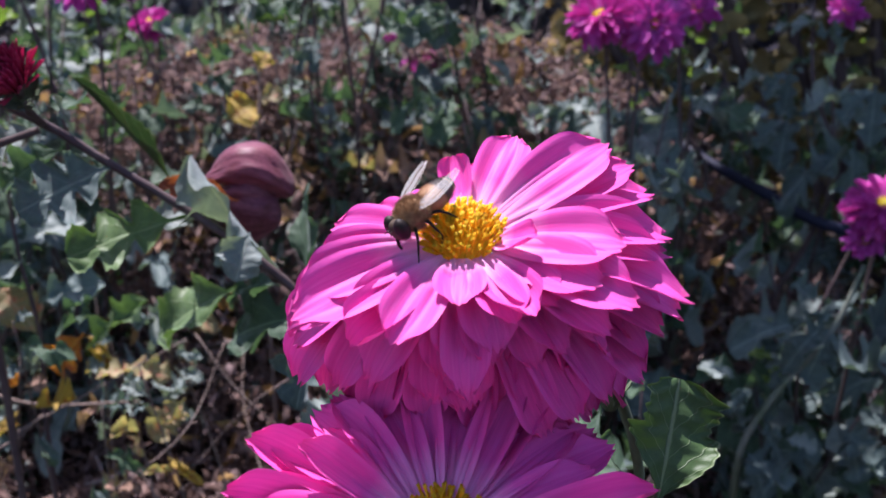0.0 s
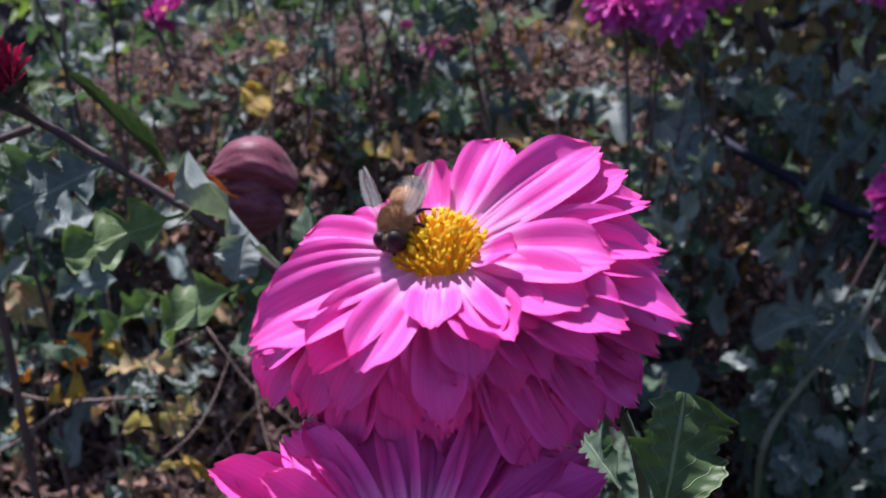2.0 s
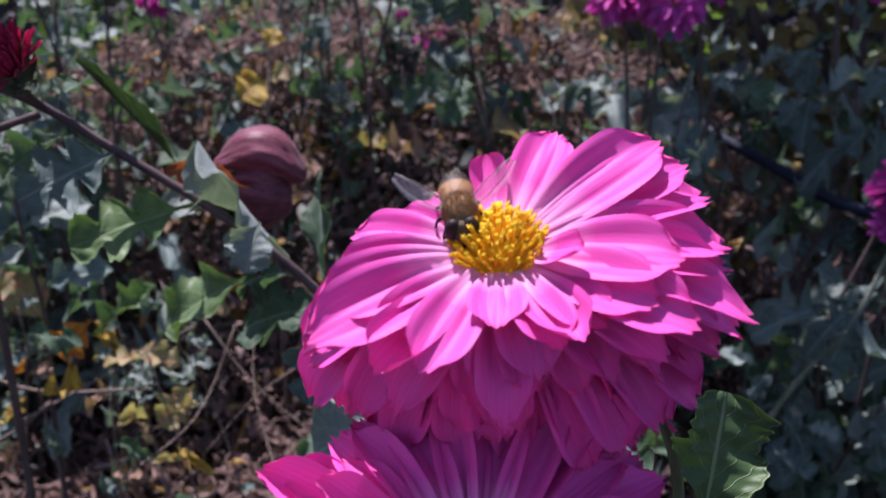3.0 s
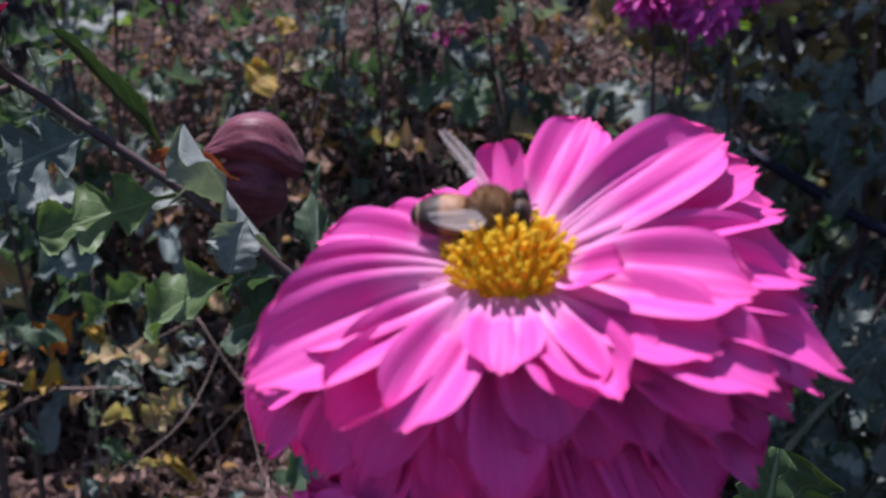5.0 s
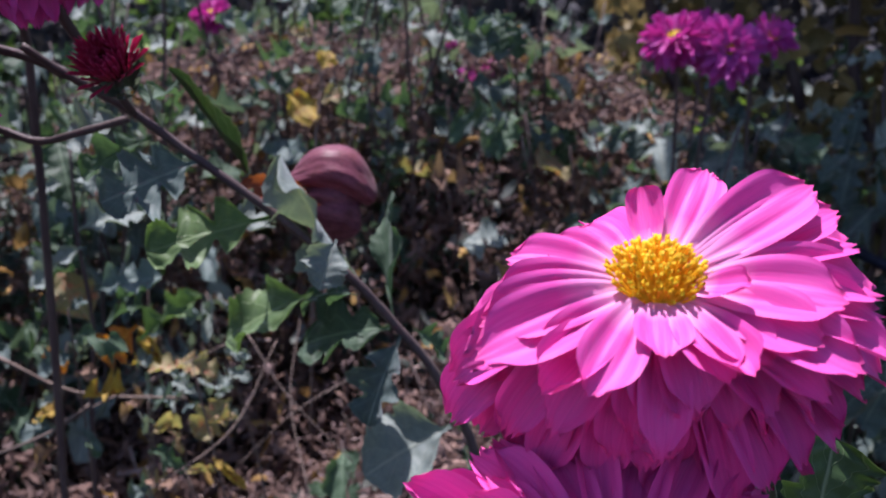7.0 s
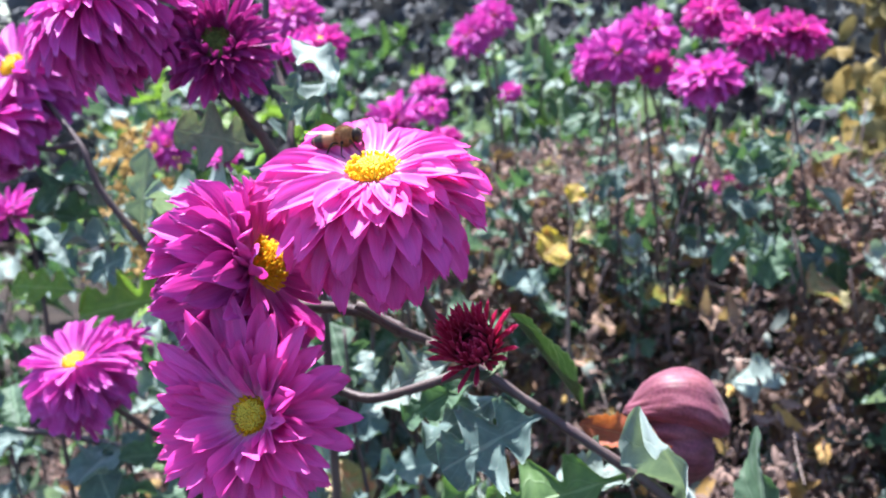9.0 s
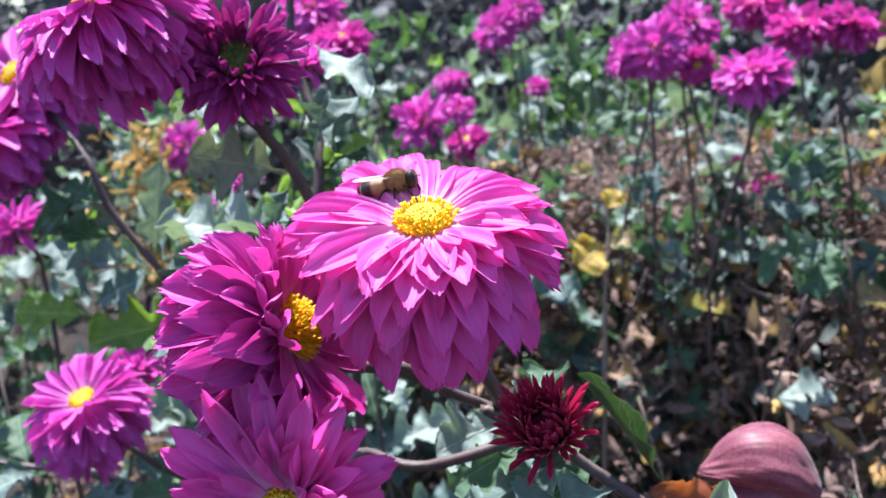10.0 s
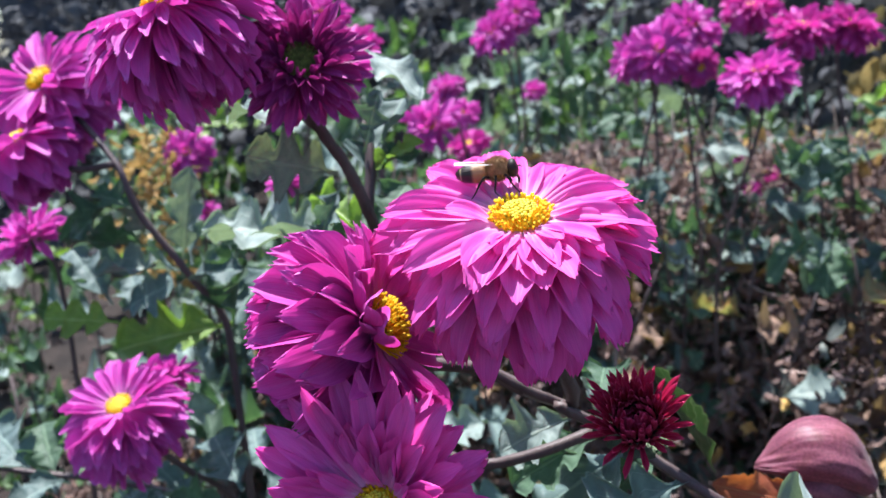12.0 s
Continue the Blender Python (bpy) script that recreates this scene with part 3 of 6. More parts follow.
def build_twigs():
    rng = random.Random(8)
    blocks = []
    for _ in range(70):
        x, y = rng.uniform(-0.75, 0.12), rng.uniform(0.55, 1.4)
        top = dry_top(x, y) + rng.uniform(-0.08, 0.05)
        lean = Vector((rng.gauss(0, 0.1), rng.gauss(0, 0.08), 0))
        p = [Vector((x, y, 0)), Vector((x, y, top * 0.5)) + lean * 0.4 + Vector((rng.gauss(0, 0.012), 0, 0)), Vector((x, y, top)) + lean]
        v, f = tube_data(p, rng.uniform(0.0012, 0.0026), 0.0007, 5, 4)
        blocks.append((v, f, [(0, 0)] * len(v)))
    v, f, _ = joined(blocks)
    tagged(new("dry_twigs", mesh_from("dry_twigs", v, f, TWIG)), "thin grey-brown dead stems in the thicket", "dry stems", kind="stuff")


build_twigs()


# ---- background plants ----
def small_head_mesh(colour, seed, rings):
    rng = random.Random(seed)
    mat = {"pink": PETAL_MAGENTA, "plum": PETAL_PLUM, "wine": PETAL_WINE}[colour]
    shapes = [petal_shape(lambda v: 0.1 * v - 0.3 * v**2.2, 0.1, 0.2, 0.05, rows=5, cols=3), petal_shape(lambda v: 0.2 * v**2, 0.2, -0.2, 0.05, rows=5, cols=3)]
    blocks = []
    for count, elev, length, width, foot, height in rings:
        for k in range(count):
            m = petal_pose(360 * (k + rng.uniform(-0.3, 0.3)) / count + 97 * count, elev + rng.gauss(0, 7), length * rng.uniform(0.85, 1.1),
                           width, foot, height, rng.gauss(0, 10))
            v, f, uv = rng.choice(shapes)
            blocks.append(([m @ Vector(p) for p in v], f, uv))
    v, f, uv = joined(blocks)
    return mesh_from("petals", v, f, mat, uv)


PLUM_RINGS = [(9, 62, 0.013, 0.006, 0.003, 0)]
OPEN_RINGS = [(16, 30, 0.017, 0.0055, 0.005, 0), (20, 14, 0.024, 0.0065, 0.005, 0), (22, 2, 0.028, 0.007, 0.005, -0.001), (23, -12, 0.03, 0.007, 0.005, -0.002),
              (22, -28, 0.03, 0.007, 0.005, -0.003), (20, -45, 0.029, 0.007, 0.004, -0.004), (16, -62, 0.027, 0.007, 0.004, -0.005)]
SMALL_RINGS = [(10, 60, 0.012, 0.005, 0.003, 0), (12, 38, 0.018, 0.006, 0.004, 0), (13, 16, 0.022, 0.007, 0.005, -0.001),
               (12, -8, 0.022, 0.007, 0.005, -0.002), (10, -34, 0.02, 0.007, 0.004, -0.003)]
SMALL_HEADS = {"pink": small_head_mesh("pink", 1, OPEN_RINGS), "plum": small_head_mesh("plum", 2, PLUM_RINGS + OPEN_RINGS),
               "young": small_head_mesh("plum", 3, SMALL_RINGS), "pinkyoung": small_head_mesh("pink", 4, SMALL_RINGS)}


def small_head(parent, at, axis, look_of="plum", size=1.0, spin=0):
    m = axis_pose(Vector(at) - parent.location, axis, spin) @ Matrix.Diagonal((size, size, size, 1))
    head = child("flower_head", DISC_SMALL, parent, m)
    child("calyx", CUP, head, Matrix.Translation((0, 0, -0.003)))
    child("petals", SMALL_HEADS[look_of], head)
    return head


PLANT = "green garden chrysanthemum plant with lobed leaves"


def bush(x, y, height, seed, n=14, mix="green blue blue pale", spread=0.09, heads=(), label=PLANT, low=0.25, big=1.0):
    """A plant of two or three stems with leaves all the way up; heads: (dx, dy, height, axis, look, size)."""
    rng = random.Random(seed)
    plant = thing("chrysanthemum_plant", (x, y, 0), label, "plant", "chrysanthemum plants in the bed")
    tops = [Vector((x + rng.gauss(0, spread), y + rng.gauss(0, spread), height * rng.uniform(0.86, 1.04))) for _ in range(3)]
    kinds = mix.split()
    n = int(n * 1.5)
    for top in tops:
        base = Vector((x + rng.gauss(0, 0.012), y + rng.gauss(0, 0.012), 0))
        mid = base.lerp(top, 0.55) + Vector((rng.gauss(0, 0.015), rng.gauss(0, 0.015), 0))
        stalk("stem", plant, [base, mid, top], 0.0021, 0.001, STEM, 6, 4)
        for k in range(n // 3):
            f = low + (1 - low) * (k + rng.random()) / (n // 3)
            p = base.lerp(mid, f / 0.55) if f < 0.55 else mid.lerp(top, (f - 0.55) / 0.45)
            a = rng.uniform(0, 6.283)
            size = rng.uniform(0.032, 0.066) * (1.1 - 0.3 * f) * big
            d = Vector((math.cos(a), math.sin(a), rng.uniform(-0.35, 0.5))).normalized()
            leaf(plant, p, p + d * size, rng.choice((0, 1, 2, 3, 4, 8, 9)), rng.choice(kinds), (rng.gauss(0, 0.35), rng.gauss(-0.2, 0.35), 1), rng.uniform(0.85, 1.25))
    for dx, dy, h, axis, look_of, size in heads:
        p = Vector((x + dx, y + dy, h))
        stalk("stem", plant, [Vector((x, y, h * 0.3)), Vector((x + dx * 0.6 + rng.gauss(0, 0.022), y + dy * 0.6, h * 0.7)), p - Vector(axis).normalized() * 0.03, p - Vector(axis).normalized() * 0.004], 0.002, 0.0013, STEM, 6, 5)
        small_head(plant, p, axis, look_of, size, rng.uniform(0, 360))
    return plant


def head_plant(at, axis, look_of, size, seed, foot=(0.0, 0.05), n=26, mix="green blue pale"):
    """A flowering plant whose first head stands at the given point."""
    x, y, z = at
    return bush(x + foot[0], y + foot[1], z * 0.86, seed, n, mix, 0.05, [(-foot[0], -foot[1], z, axis, look_of, size)],
                "flowering chrysanthemum plant with a purple-pink flower", 0.3)


def build_background():
    rng = random.Random(77)
    # shaded plants on the thicket's flank, tall ones behind, a ragged row before
    for k in range(26):
        x, y = rng.uniform(0.16, 0.95), rng.uniform(0.62, 1.5)
        bush(x, y, 0.3 + 0.25 * min(1, (y - 0.5)) + rng.uniform(-0.06, 0.05), 100 + k, 18, "green blue blue green pale", 0.08, low=0.1)
    for k in range(38):
        x, y = rng.uniform(-1.6, 1.1), rng.uniform(1.55, 2.6)
        bush(x, y, 0.52 + 0.06 * (y - 1.2) + rng.uniform(-0.1, 0.09), 200 + k, 17, "green blue pale pale fresh lime", 0.1, big=1.65)
    for k in range(8):
        x, y = rng.uniform(-0.8, -0.1), rng.uniform(1.5, 2.3)
        bush(x, y, 0.72 + rng.uniform(-0.08, 0.06), 700 + k, 20, "green blue pale fresh", 0.09, low=0.35, big=1.6)
    for k in range(6):
        bush(-0.68 + 0.07 * (k % 3) + rng.gauss(0, 0.02), 1.12 + 0.13 * (k // 3) + rng.gauss(0, 0.03), 0.31 + rng.uniform(-0.03, 0.03), 850 + k, 20, "green blue green", 0.06, low=0.1, big=1.2)
    for k in range(6):
        bush(-0.05 + 0.035 * k + rng.gauss(0, 0.012), rng.uniform(0.6, 0.74), 0.3 + rng.uniform(-0.03, 0.03), 870 + k, 16, "green blue green", 0.04, low=0.15)
    bush(-0.52, 0.86, 0.41, 831, 24, "green blue green", 0.05, low=0.1)
    bush(-0.6, 1.0, 0.38, 832, 24, "green blue green", 0.06, low=0.1)
    for k in range(14):
        x, y = rng.uniform(-1.15, -0.42), rng.uniform(0.8, 1.4)
        bush(x, y, 0.42 + 0.1 * (y - 0.6) + rng.uniform(-0.08, 0.05), 300 + k, 14, "green blue green fresh", 0.08)
    for k in range(12):
        x, y = rng.uniform(-0.3, 0.2), rng.uniform(0.95, 1.35)
        bush(x, y, 0.46 + rng.uniform(-0.06, 0.08), 500 + k, 9, "dry turning dry pale dry", 0.08, low=0.2)


build_background()


def far_spot(rng):
    y = rng.uniform(2.7, 6.0)
    x = rng.uniform(-1.0, 0.8) * y
    top = 0.8 + 0.28 * (y - 2.7) + 0.12 * noise.noise((x, y, 0))
    if x < (-0.72 + 0.05 * noise.noise((x * 2, y * 2, 4))) * y:
        top *= 0.7
    return (x, y, rng.uniform(0.0, top))


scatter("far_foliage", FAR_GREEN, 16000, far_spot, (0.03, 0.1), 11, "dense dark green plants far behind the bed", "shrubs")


def build_far_hedge():
    """The closed body of the dark hedge behind the far leaves, open at one end to the bright sky."""
    def at(u, v):
        x = -4.0 + 9.0 * u
        top = 1.75 + 0.25 * noise.noise((x * 0.9, 0, 5))
        bulge = math.sin(math.pi * min(1, v * 1.15)) ** 0.5 if v < 0.87 else 0
        p = Vector((x, 5.6 - 0.5 * bulge, top * min(1, v * 1.1)))
        n = noise.noise(p * 2.2) * 0.2 + noise.noise(p * 7) * 0.09
        return (p.x, p.y + n, p.z + (0.12 * noise.noise(p * 4 + Vector((9, 0, 0))) if v > 0.2 else 0))
    v, f, uv = grid(at, 40, 150)
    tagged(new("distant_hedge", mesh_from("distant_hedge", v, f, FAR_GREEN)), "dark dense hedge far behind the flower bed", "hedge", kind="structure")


build_far_hedge()


def hedge_spot(rng):
    while True:
        x, y, z = rng.uniform(0.16, 1.7), rng.normal(1.62, 0.12), rng.uniform(0.05, 1.5)
        if noise.noise((x * 5, y * 5, z * 5)) > -0.2:
            return (x, y, z)


# leaves above the view, placed only for the shadow they cast
def shade_crown_spot(rng):
    while True:
        x, y, z = rng.uniform(-0.2, 2.1), rng.uniform(0.75, 2.4), rng.uniform(1.3, 1.8)
        edge = 1 + 0.2 * noise.noise((x * 4, y * 4, 1))
        if ((x - 0.82 - 0.13 * min(1, max(0, (y - 1.1) / 0.2))) / 0.92) ** 4 + ((y - 1.55) / 0.75) ** 4 + ((z - 1.45) / 0.3) ** 2 < edge and noise.noise((x * 6, y * 6, z * 6)) > -0.3:
            return (x, y, z)


def build_shade_tree():
    """A small yellowing tree, added to shade the bed's flank; its crown is unseen."""
    tree = thing("added_shade_tree", (0.9, 1.62, 0), "small yellowing tree added to shade the bed, its top out of view", "tree")
    base = tree.location
    for name, spot, n, size, seed in (("low_foliage", hedge_spot, 4500, (0.025, 0.06), 12), ("crown", shade_crown_spot, 2600, (0.05, 0.11), 14)):
        ob = scatter(name, LEAF_HEDGE, n, lambda r, s=spot: np.array(s(r)) - np.array(base), size, seed, "yellowing green leaves", "leaves")
        del ob["category"]
        ob.parent = tree
    rng = random.Random(13)
    for k in range(12):
        x, y = rng.uniform(0.25, 1.5), 1.62 + rng.gauss(0, 0.05)
        tx, ty = x + rng.gauss(0, 0.1), rng.uniform(1.0, 1.9)
        stalk("branch", tree, [(0.9, 1.62, 0), (x, y, 0.5), (x, y, 1.2), (max(tx, 0.6), ty, 1.6)], 0.013, 0.004, STEM, 7, 5)


LEAF_HEDGE = plain_material("hedge_foliage", (0.1, 0.11, 0.05), (0.42, 0.31, 0.12), 5.0, 0.55, 0.3, 0.001, 0.3)
build_shade_tree()

# flowers in the rows behind: each where it stands
def build_far_flowers():
    head_plant((0.1262, 0.8151, 0.5832), (-0.3, -0.5, 0.8), "pink", 0.9, 601)
    head_plant((0.1733, 0.8131, 0.5753), (0.1, -0.9, 0.4), "plum", 0.95, 602)
    head_plant((0.2210, 0.8585, 0.5861), (0.3, -0.5, 0.7), "young", 0.9, 603)
    head_plant((0.3506, 0.7315, 0.4386), (-0.2, -0.5, 0.8), "pink", 1.0, 604)
    head_plant((0.3391, 0.7324, 0.4074), (0.0, -0.7, 0.5), "young", 0.7, 605)
    head_plant((-0.0505, 1.1645, 0.4995), (-0.1, -0.5, 0.8), "plum", 0.7, 606)
    head_plant((-0.0155, 1.1688, 0.5129), (0.3, -0.5, 0.8), "pink", 0.6, 607)
    head_plant((0.4275, 1.0348, 0.5762), (0.3, -0.5, 0.8), "young", 0.9, 608)
    head_plant((-0.1480, 0.9938, 0.6589), (-0.1, -0.85, 0.5), "plum", 1.0, 611)
    head_plant((-0.1737, 1.0125, 0.6522), (-0.6, -0.5, 0.5), "plum", 0.8, 612)
    head_plant((-0.1161, 1.0643, 0.6810), (0.3, -0.5, 0.6), "plum", 0.95, 613)
    head_plant((-0.0663, 0.9240, 0.6396), (-0.2, -0.3, 0.9), "plum", 1.0, 614)
    head_plant((-0.1095, 1.0140, 0.6397), (0.4, -0.7, -0.3), "pink", 0.6, 615)
    head_plant((-0.0196, 1.0325, 0.6742), (0.0, -0.4, 0.9), "pink", 0.95, 616)
    head_plant((-0.0552, 1.1346, 0.6957), (0.0, -0.4, 0.9), "pink", 0.95, 617)
    head_plant((0.0257, 1.0433, 0.6749), (0.4, -0.4, 0.9), "pink", 0.9, 618)
    head_plant((-0.3470, 1.2634, 0.6817), (-0.5, -0.6, 0.6), "plum", 1.0, 619)
    head_plant((-0.3198, 1.2962, 0.7046), (0.2, -0.6, 0.7), "plum", 0.9, 620)
    head_plant((-0.3352, 0.8744, 0.6056), (-0.1, -0.75, 0.6), "young", 1.05, 621)
    head_plant((-0.3304, 0.9964, 0.6044), (0.2, -0.5, 0.7), "young", 0.7, 622)
    head_plant((-0.6025, 0.9476, 0.5767), (0.0, -0.85, 0.5), "plum", 0.85, 623)
    head_plant((-0.5941, 0.9660, 0.5123), (0.0, -0.6, 0.5), "young", 0.5, 624)
    head_plant((-0.4356, 0.8897, 0.7029), (0.0, -0.6, 0.8), "plum", 0.9, 625)
    head_plant((-0.3908, 0.8411, 0.6758), (0.2, -0.4, 0.9), "pink", 0.8, 626)
    head_plant((-0.3032, 1.3189, 0.6051), (0.0, -0.6, 0.8), "young", 0.7, 627)
    head_plant((-0.4356, 1.3949, 0.6117), (0.0, -0.4, 0.9), "plum", 0.8, 628)
    head_plant((-0.5443, 0.6210, 0.5635), (-0.3, -0.4, 0.85), "young", 0.95, 629)
    head_plant((-0.0705, 1.0962, 0.5472), (0.2, -0.6, 0.6), "young", 0.4, 630)
    head_plant((0.1736, 0.9202, 0.5810), (-0.2, -0.6, 0.75), "pink", 1.0, 631)
    head_plant((-0.347, 1.1, 0.563), (-0.1, -0.5, 0.8), "pink", 0.75, 632)


build_far_flowers()


def leaf_pair(p, foot, tip, shape, look_of, face, wide):
    """Two unequal leaves from one joint."""
    a, b = Vector(foot), Vector(tip)
    d = b - a
    leaf(p, a + d * 0.42, a + d * 0.95, (8, 9, 3, 2, 1)[shape % 5], look_of, face, wide)
    leaf(p, a + d * 0.1, a + d * 0.5 + Vector((0, -0.008, -0.018)), (8, 1, 9, 0, 3)[shape % 5], "blue", face, wide)
    e = Vector((d.x * 0.25 - d.z * 0.4, d.y + 0.01, d.z * 0.25 + d.x * 0.4 - 0.008))
    leaf(p, a, a + e, (1, 0, 8, 0, 2)[shape % 5], "blue" if look_of == "pale" else look_of, face, wide)


def build_flank_plant():
    """The shaded plant beside the hero flowers with its broad grey-green leaves."""
    p = thing("chrysanthemum_plant", (0.2557, 0.7338, 0.1026), "shaded chrysanthemum plant with broad grey-green leaves", "plant", "chrysanthemum plants in the bed")
    g = p.location.copy()
    stalk("stem", p, [g * 1, (0.2502, 0.7174, 0.2216), (0.2724, 0.7134, 0.2769), (0.3156, 0.7195, 0.3307), (0.3391, 0.7264, 0.3875)], 0.004, 0.0018, STEM_GREEN)
    up = (-0.1, -0.55, 0.85)
    leaf_pair(p, (0.3179, 0.7216, 0.3374), (0.2358, 0.6929, 0.3484), 0, "blue", up, 1.1)
    leaf_pair(p, (0.3203, 0.7236, 0.3441), (0.2938, 0.7592, 0.3590), 1, "blue", up, 1.2)
    leaf_pair(p, (0.2581, 0.7147, 0.2815), (0.2075, 0.7027, 0.3123), 4, "pale", up, 0.8)
    leaf_pair(p, (0.2866, 0.7204, 0.2997), (0.3277, 0.7036, 0.3123), 1, "blue", up, 1.1)
    leaf_pair(p, (0.2842, 0.7204, 0.2997), (0.2501, 0.7152, 0.3181), 4, "lime", up, 0.8)
    leaf_pair(p, (0.2639, 0.7134, 0.2426), (0.3025, 0.6834, 0.2459), 4, "pale", up, 0.9)
    leaf_pair(p, (0.2551, 0.7175, 0.2216), (0.2794, 0.6712, 0.2061), 1, "blue", up, 1.2)
    leaf_pair(p, (0.3378, 0.7237, 0.2402), (0.3571, 0.6745, 0.2149), 1, "blue", up, 1.2)
    leaf_pair(p, (0.3339, 0.7331, 0.3405), (0.3668, 0.7591, 0.3567), 0, "blue", up, 1.0)


build_flank_plant()


def build_leaf_row():
    """Broad leaves that catch the light along the thicket's rim."""
    p = thing("chrysanthemum_plant", (0.2, 1.0, 0), "leggy chrysanthemum plant with drooping grey-green leaves", "plant", "chrysanthemum plants in the bed")
    up = (-0.1, -0.4, 0.9)
    stalk("stem", p, [(0.2, 1.0, 0), (0.2757, 0.9808, 0.4015), (0.2164, 0.9849, 0.4858), (0.1827, 0.9781, 0.5333)], 0.0035, 0.0016, STEM)
    stalk("stem", p, [(0.22, 1.0, 0), (0.4073, 0.9606, 0.4002), (0.3755, 0.9712, 0.5053), (0.3753, 0.9965, 0.5892)], 0.0035, 0.0016, STEM)
    leaf_pair(p, (0.1302, 0.9667, 0.4970), (0.0724, 0.9267, 0.4700), 3, "pale", up, 0.95)
    leaf_pair(p, (0.1302, 0.9667, 0.4970), (0.1867, 0.9512, 0.4789), 2, "pale", up, 0.5)
    leaf_pair(p, (0.2083, 0.9748, 0.4872), (0.1590, 0.9347, 0.4596), 3, "blue", up, 0.9)
    leaf_pair(p, (0.2142, 0.9783, 0.4985), (0.1681, 0.9766, 0.5288), 4, "lime", up, 0.6)
    leaf_pair(p, (0.3557, 0.9862, 0.5211), (0.2904, 0.9503, 0.5077), 3, "pale", up, 0.7)
    leaf_pair(p, (0.4443, 0.9818, 0.5041), (0.3515, 0.9250, 0.4913), 3, "pale", up, 0.85)
    leaf_pair(p, (0.3529, 0.9717, 0.4730), (0.2703, 0.9179, 0.4699), 3, "blue", up, 0.8)
    leaf_pair(p, (0.4165, 0.9546, 0.4494), (0.3236, 0.9005, 0.4110), 2, "blue", up, 0.8)
    leaf_pair(p, (0.2968, 0.9772, 0.4928), (0.2445, 0.9525, 0.4816), 3, "blue", up, 0.9)
    leaf_pair(p, (0.4119, 0.9764, 0.5563), (0.3367, 0.9825, 0.5784), 2, "pale", up, 0.6)
    leaf_pair(p, (-0.0104, 1.0049, 0.4890), (-0.0484, 0.9694, 0.4760), 2, "blue", up, 0.8)
    leaf_pair(p, (-0.1444, 1.0215, 0.5473), (-0.1813, 0.9837, 0.5269), 3, "pale", up, 0.8)
    leaf_pair(p, (0.0626, 1.0020, 0.4773), (0.0077, 0.9622, 0.4505), 2, "green", up, 0.9)
    leaf(p, (0.0687, 1.0064, 0.4919), (0.0473, 1.0186, 0.5327), 5, "pale", (1, -0.5, 0.3), 0.3, "shrivelled pale curled leaf")
    leaf_pair(p, (0.0016, 1.0108, 0.5772), (-0.0393, 0.9805, 0.5474), 1, "green", up, 1.0)
    leaf_pair(p, (-0.0216, 0.8761, 0.5929), (-0.0559, 0.8391, 0.5592), 1, "green", up, 1.2)
    leaf_pair(p, (-0.0044, 0.8764, 0.5773), (0.0194, 0.8710, 0.6204), 0, "green", up, 1.1)
    leaf_pair(p, (0.0031, 0.9432, 0.4954), (-0.0541, 0.8883, 0.4975), 0, "green", up, 0.9)


build_leaf_row()


def build_yellow_sprig():
    """A stem in the thicket that keeps a few broad yellow leaves."""
    p = thing("withered_chrysanthemum", (-0.1786, 0.8694, 0.0000), "withered chrysanthemum stem with a few broad yellow leaves", "plant", "chrysanthemum plants in the bed")
    stalk("stem", p, [p.location, (-0.1805, 0.8634, 0.4731), (-0.1802, 0.8845, 0.5193), (-0.1984, 0.9140, 0.5759)], 0.002, 0.001, TWIG, 6, 5)
    for a, e, shape, wide in (((-0.1831, 0.8794, 0.4999), (-0.1988, 0.8526, 0.4912), 4, 1.3), ((-0.1808, 0.8805, 0.5023), (-0.1610, 0.8663, 0.5115), 1, 1.1), ((-0.1814, 0.8862, 0.5281), (-0.1740, 0.8920, 0.5459), 4, 1.1),
                              ((-0.1919, 0.9008, 0.5572), (-0.2079, 0.8879, 0.5639), 1, 1.0)):
        leaf(p, a, e, shape, "yellow" if shape == 4 else "turning", (0.1, -0.8, 0.5), wide)


build_yellow_sprig()


def build_straw_patch():
    """Yellowed leaves and pale blades standing between the flowering plants."""
    spots = lambda r: (r.normal(-0.63, 0.02), r.normal(0.93, 0.03), r.uniform(0.44, 0.6))
    scatter("yellowed_sprigs", YELLOWED, 260, spots, (0.007, 0.02), 16, "yellowed leaves standing between the flowering plants", "dry foliage", slim=(0.2, 0.5), curl=(0.2, 0.9))


build_straw_patch()


def build_hose():
    t = thing("garden_hose", (0.3366, 0.9787, 0.3928), "dark blue garden hose among the shaded plants", "hose")
    v, f = tube_data([Vector(q) - t.location for q in ((0.2451, 1.0750, 0.4375), (0.2840, 1.0166, 0.4160), (0.3366, 0.9778, 0.3899), (0.3895, 0.9492, 0.3631), (0.4505, 0.9358, 0.3515))], 0.006, 0.006, 10, 6, 0.0)
    child("hose", mesh_from("hose", v, f, plain_material("hose_blue", (0.01, 0.013, 0.035), (0.022, 0.028, 0.06), 40, 0.6)), t)


build_hose()

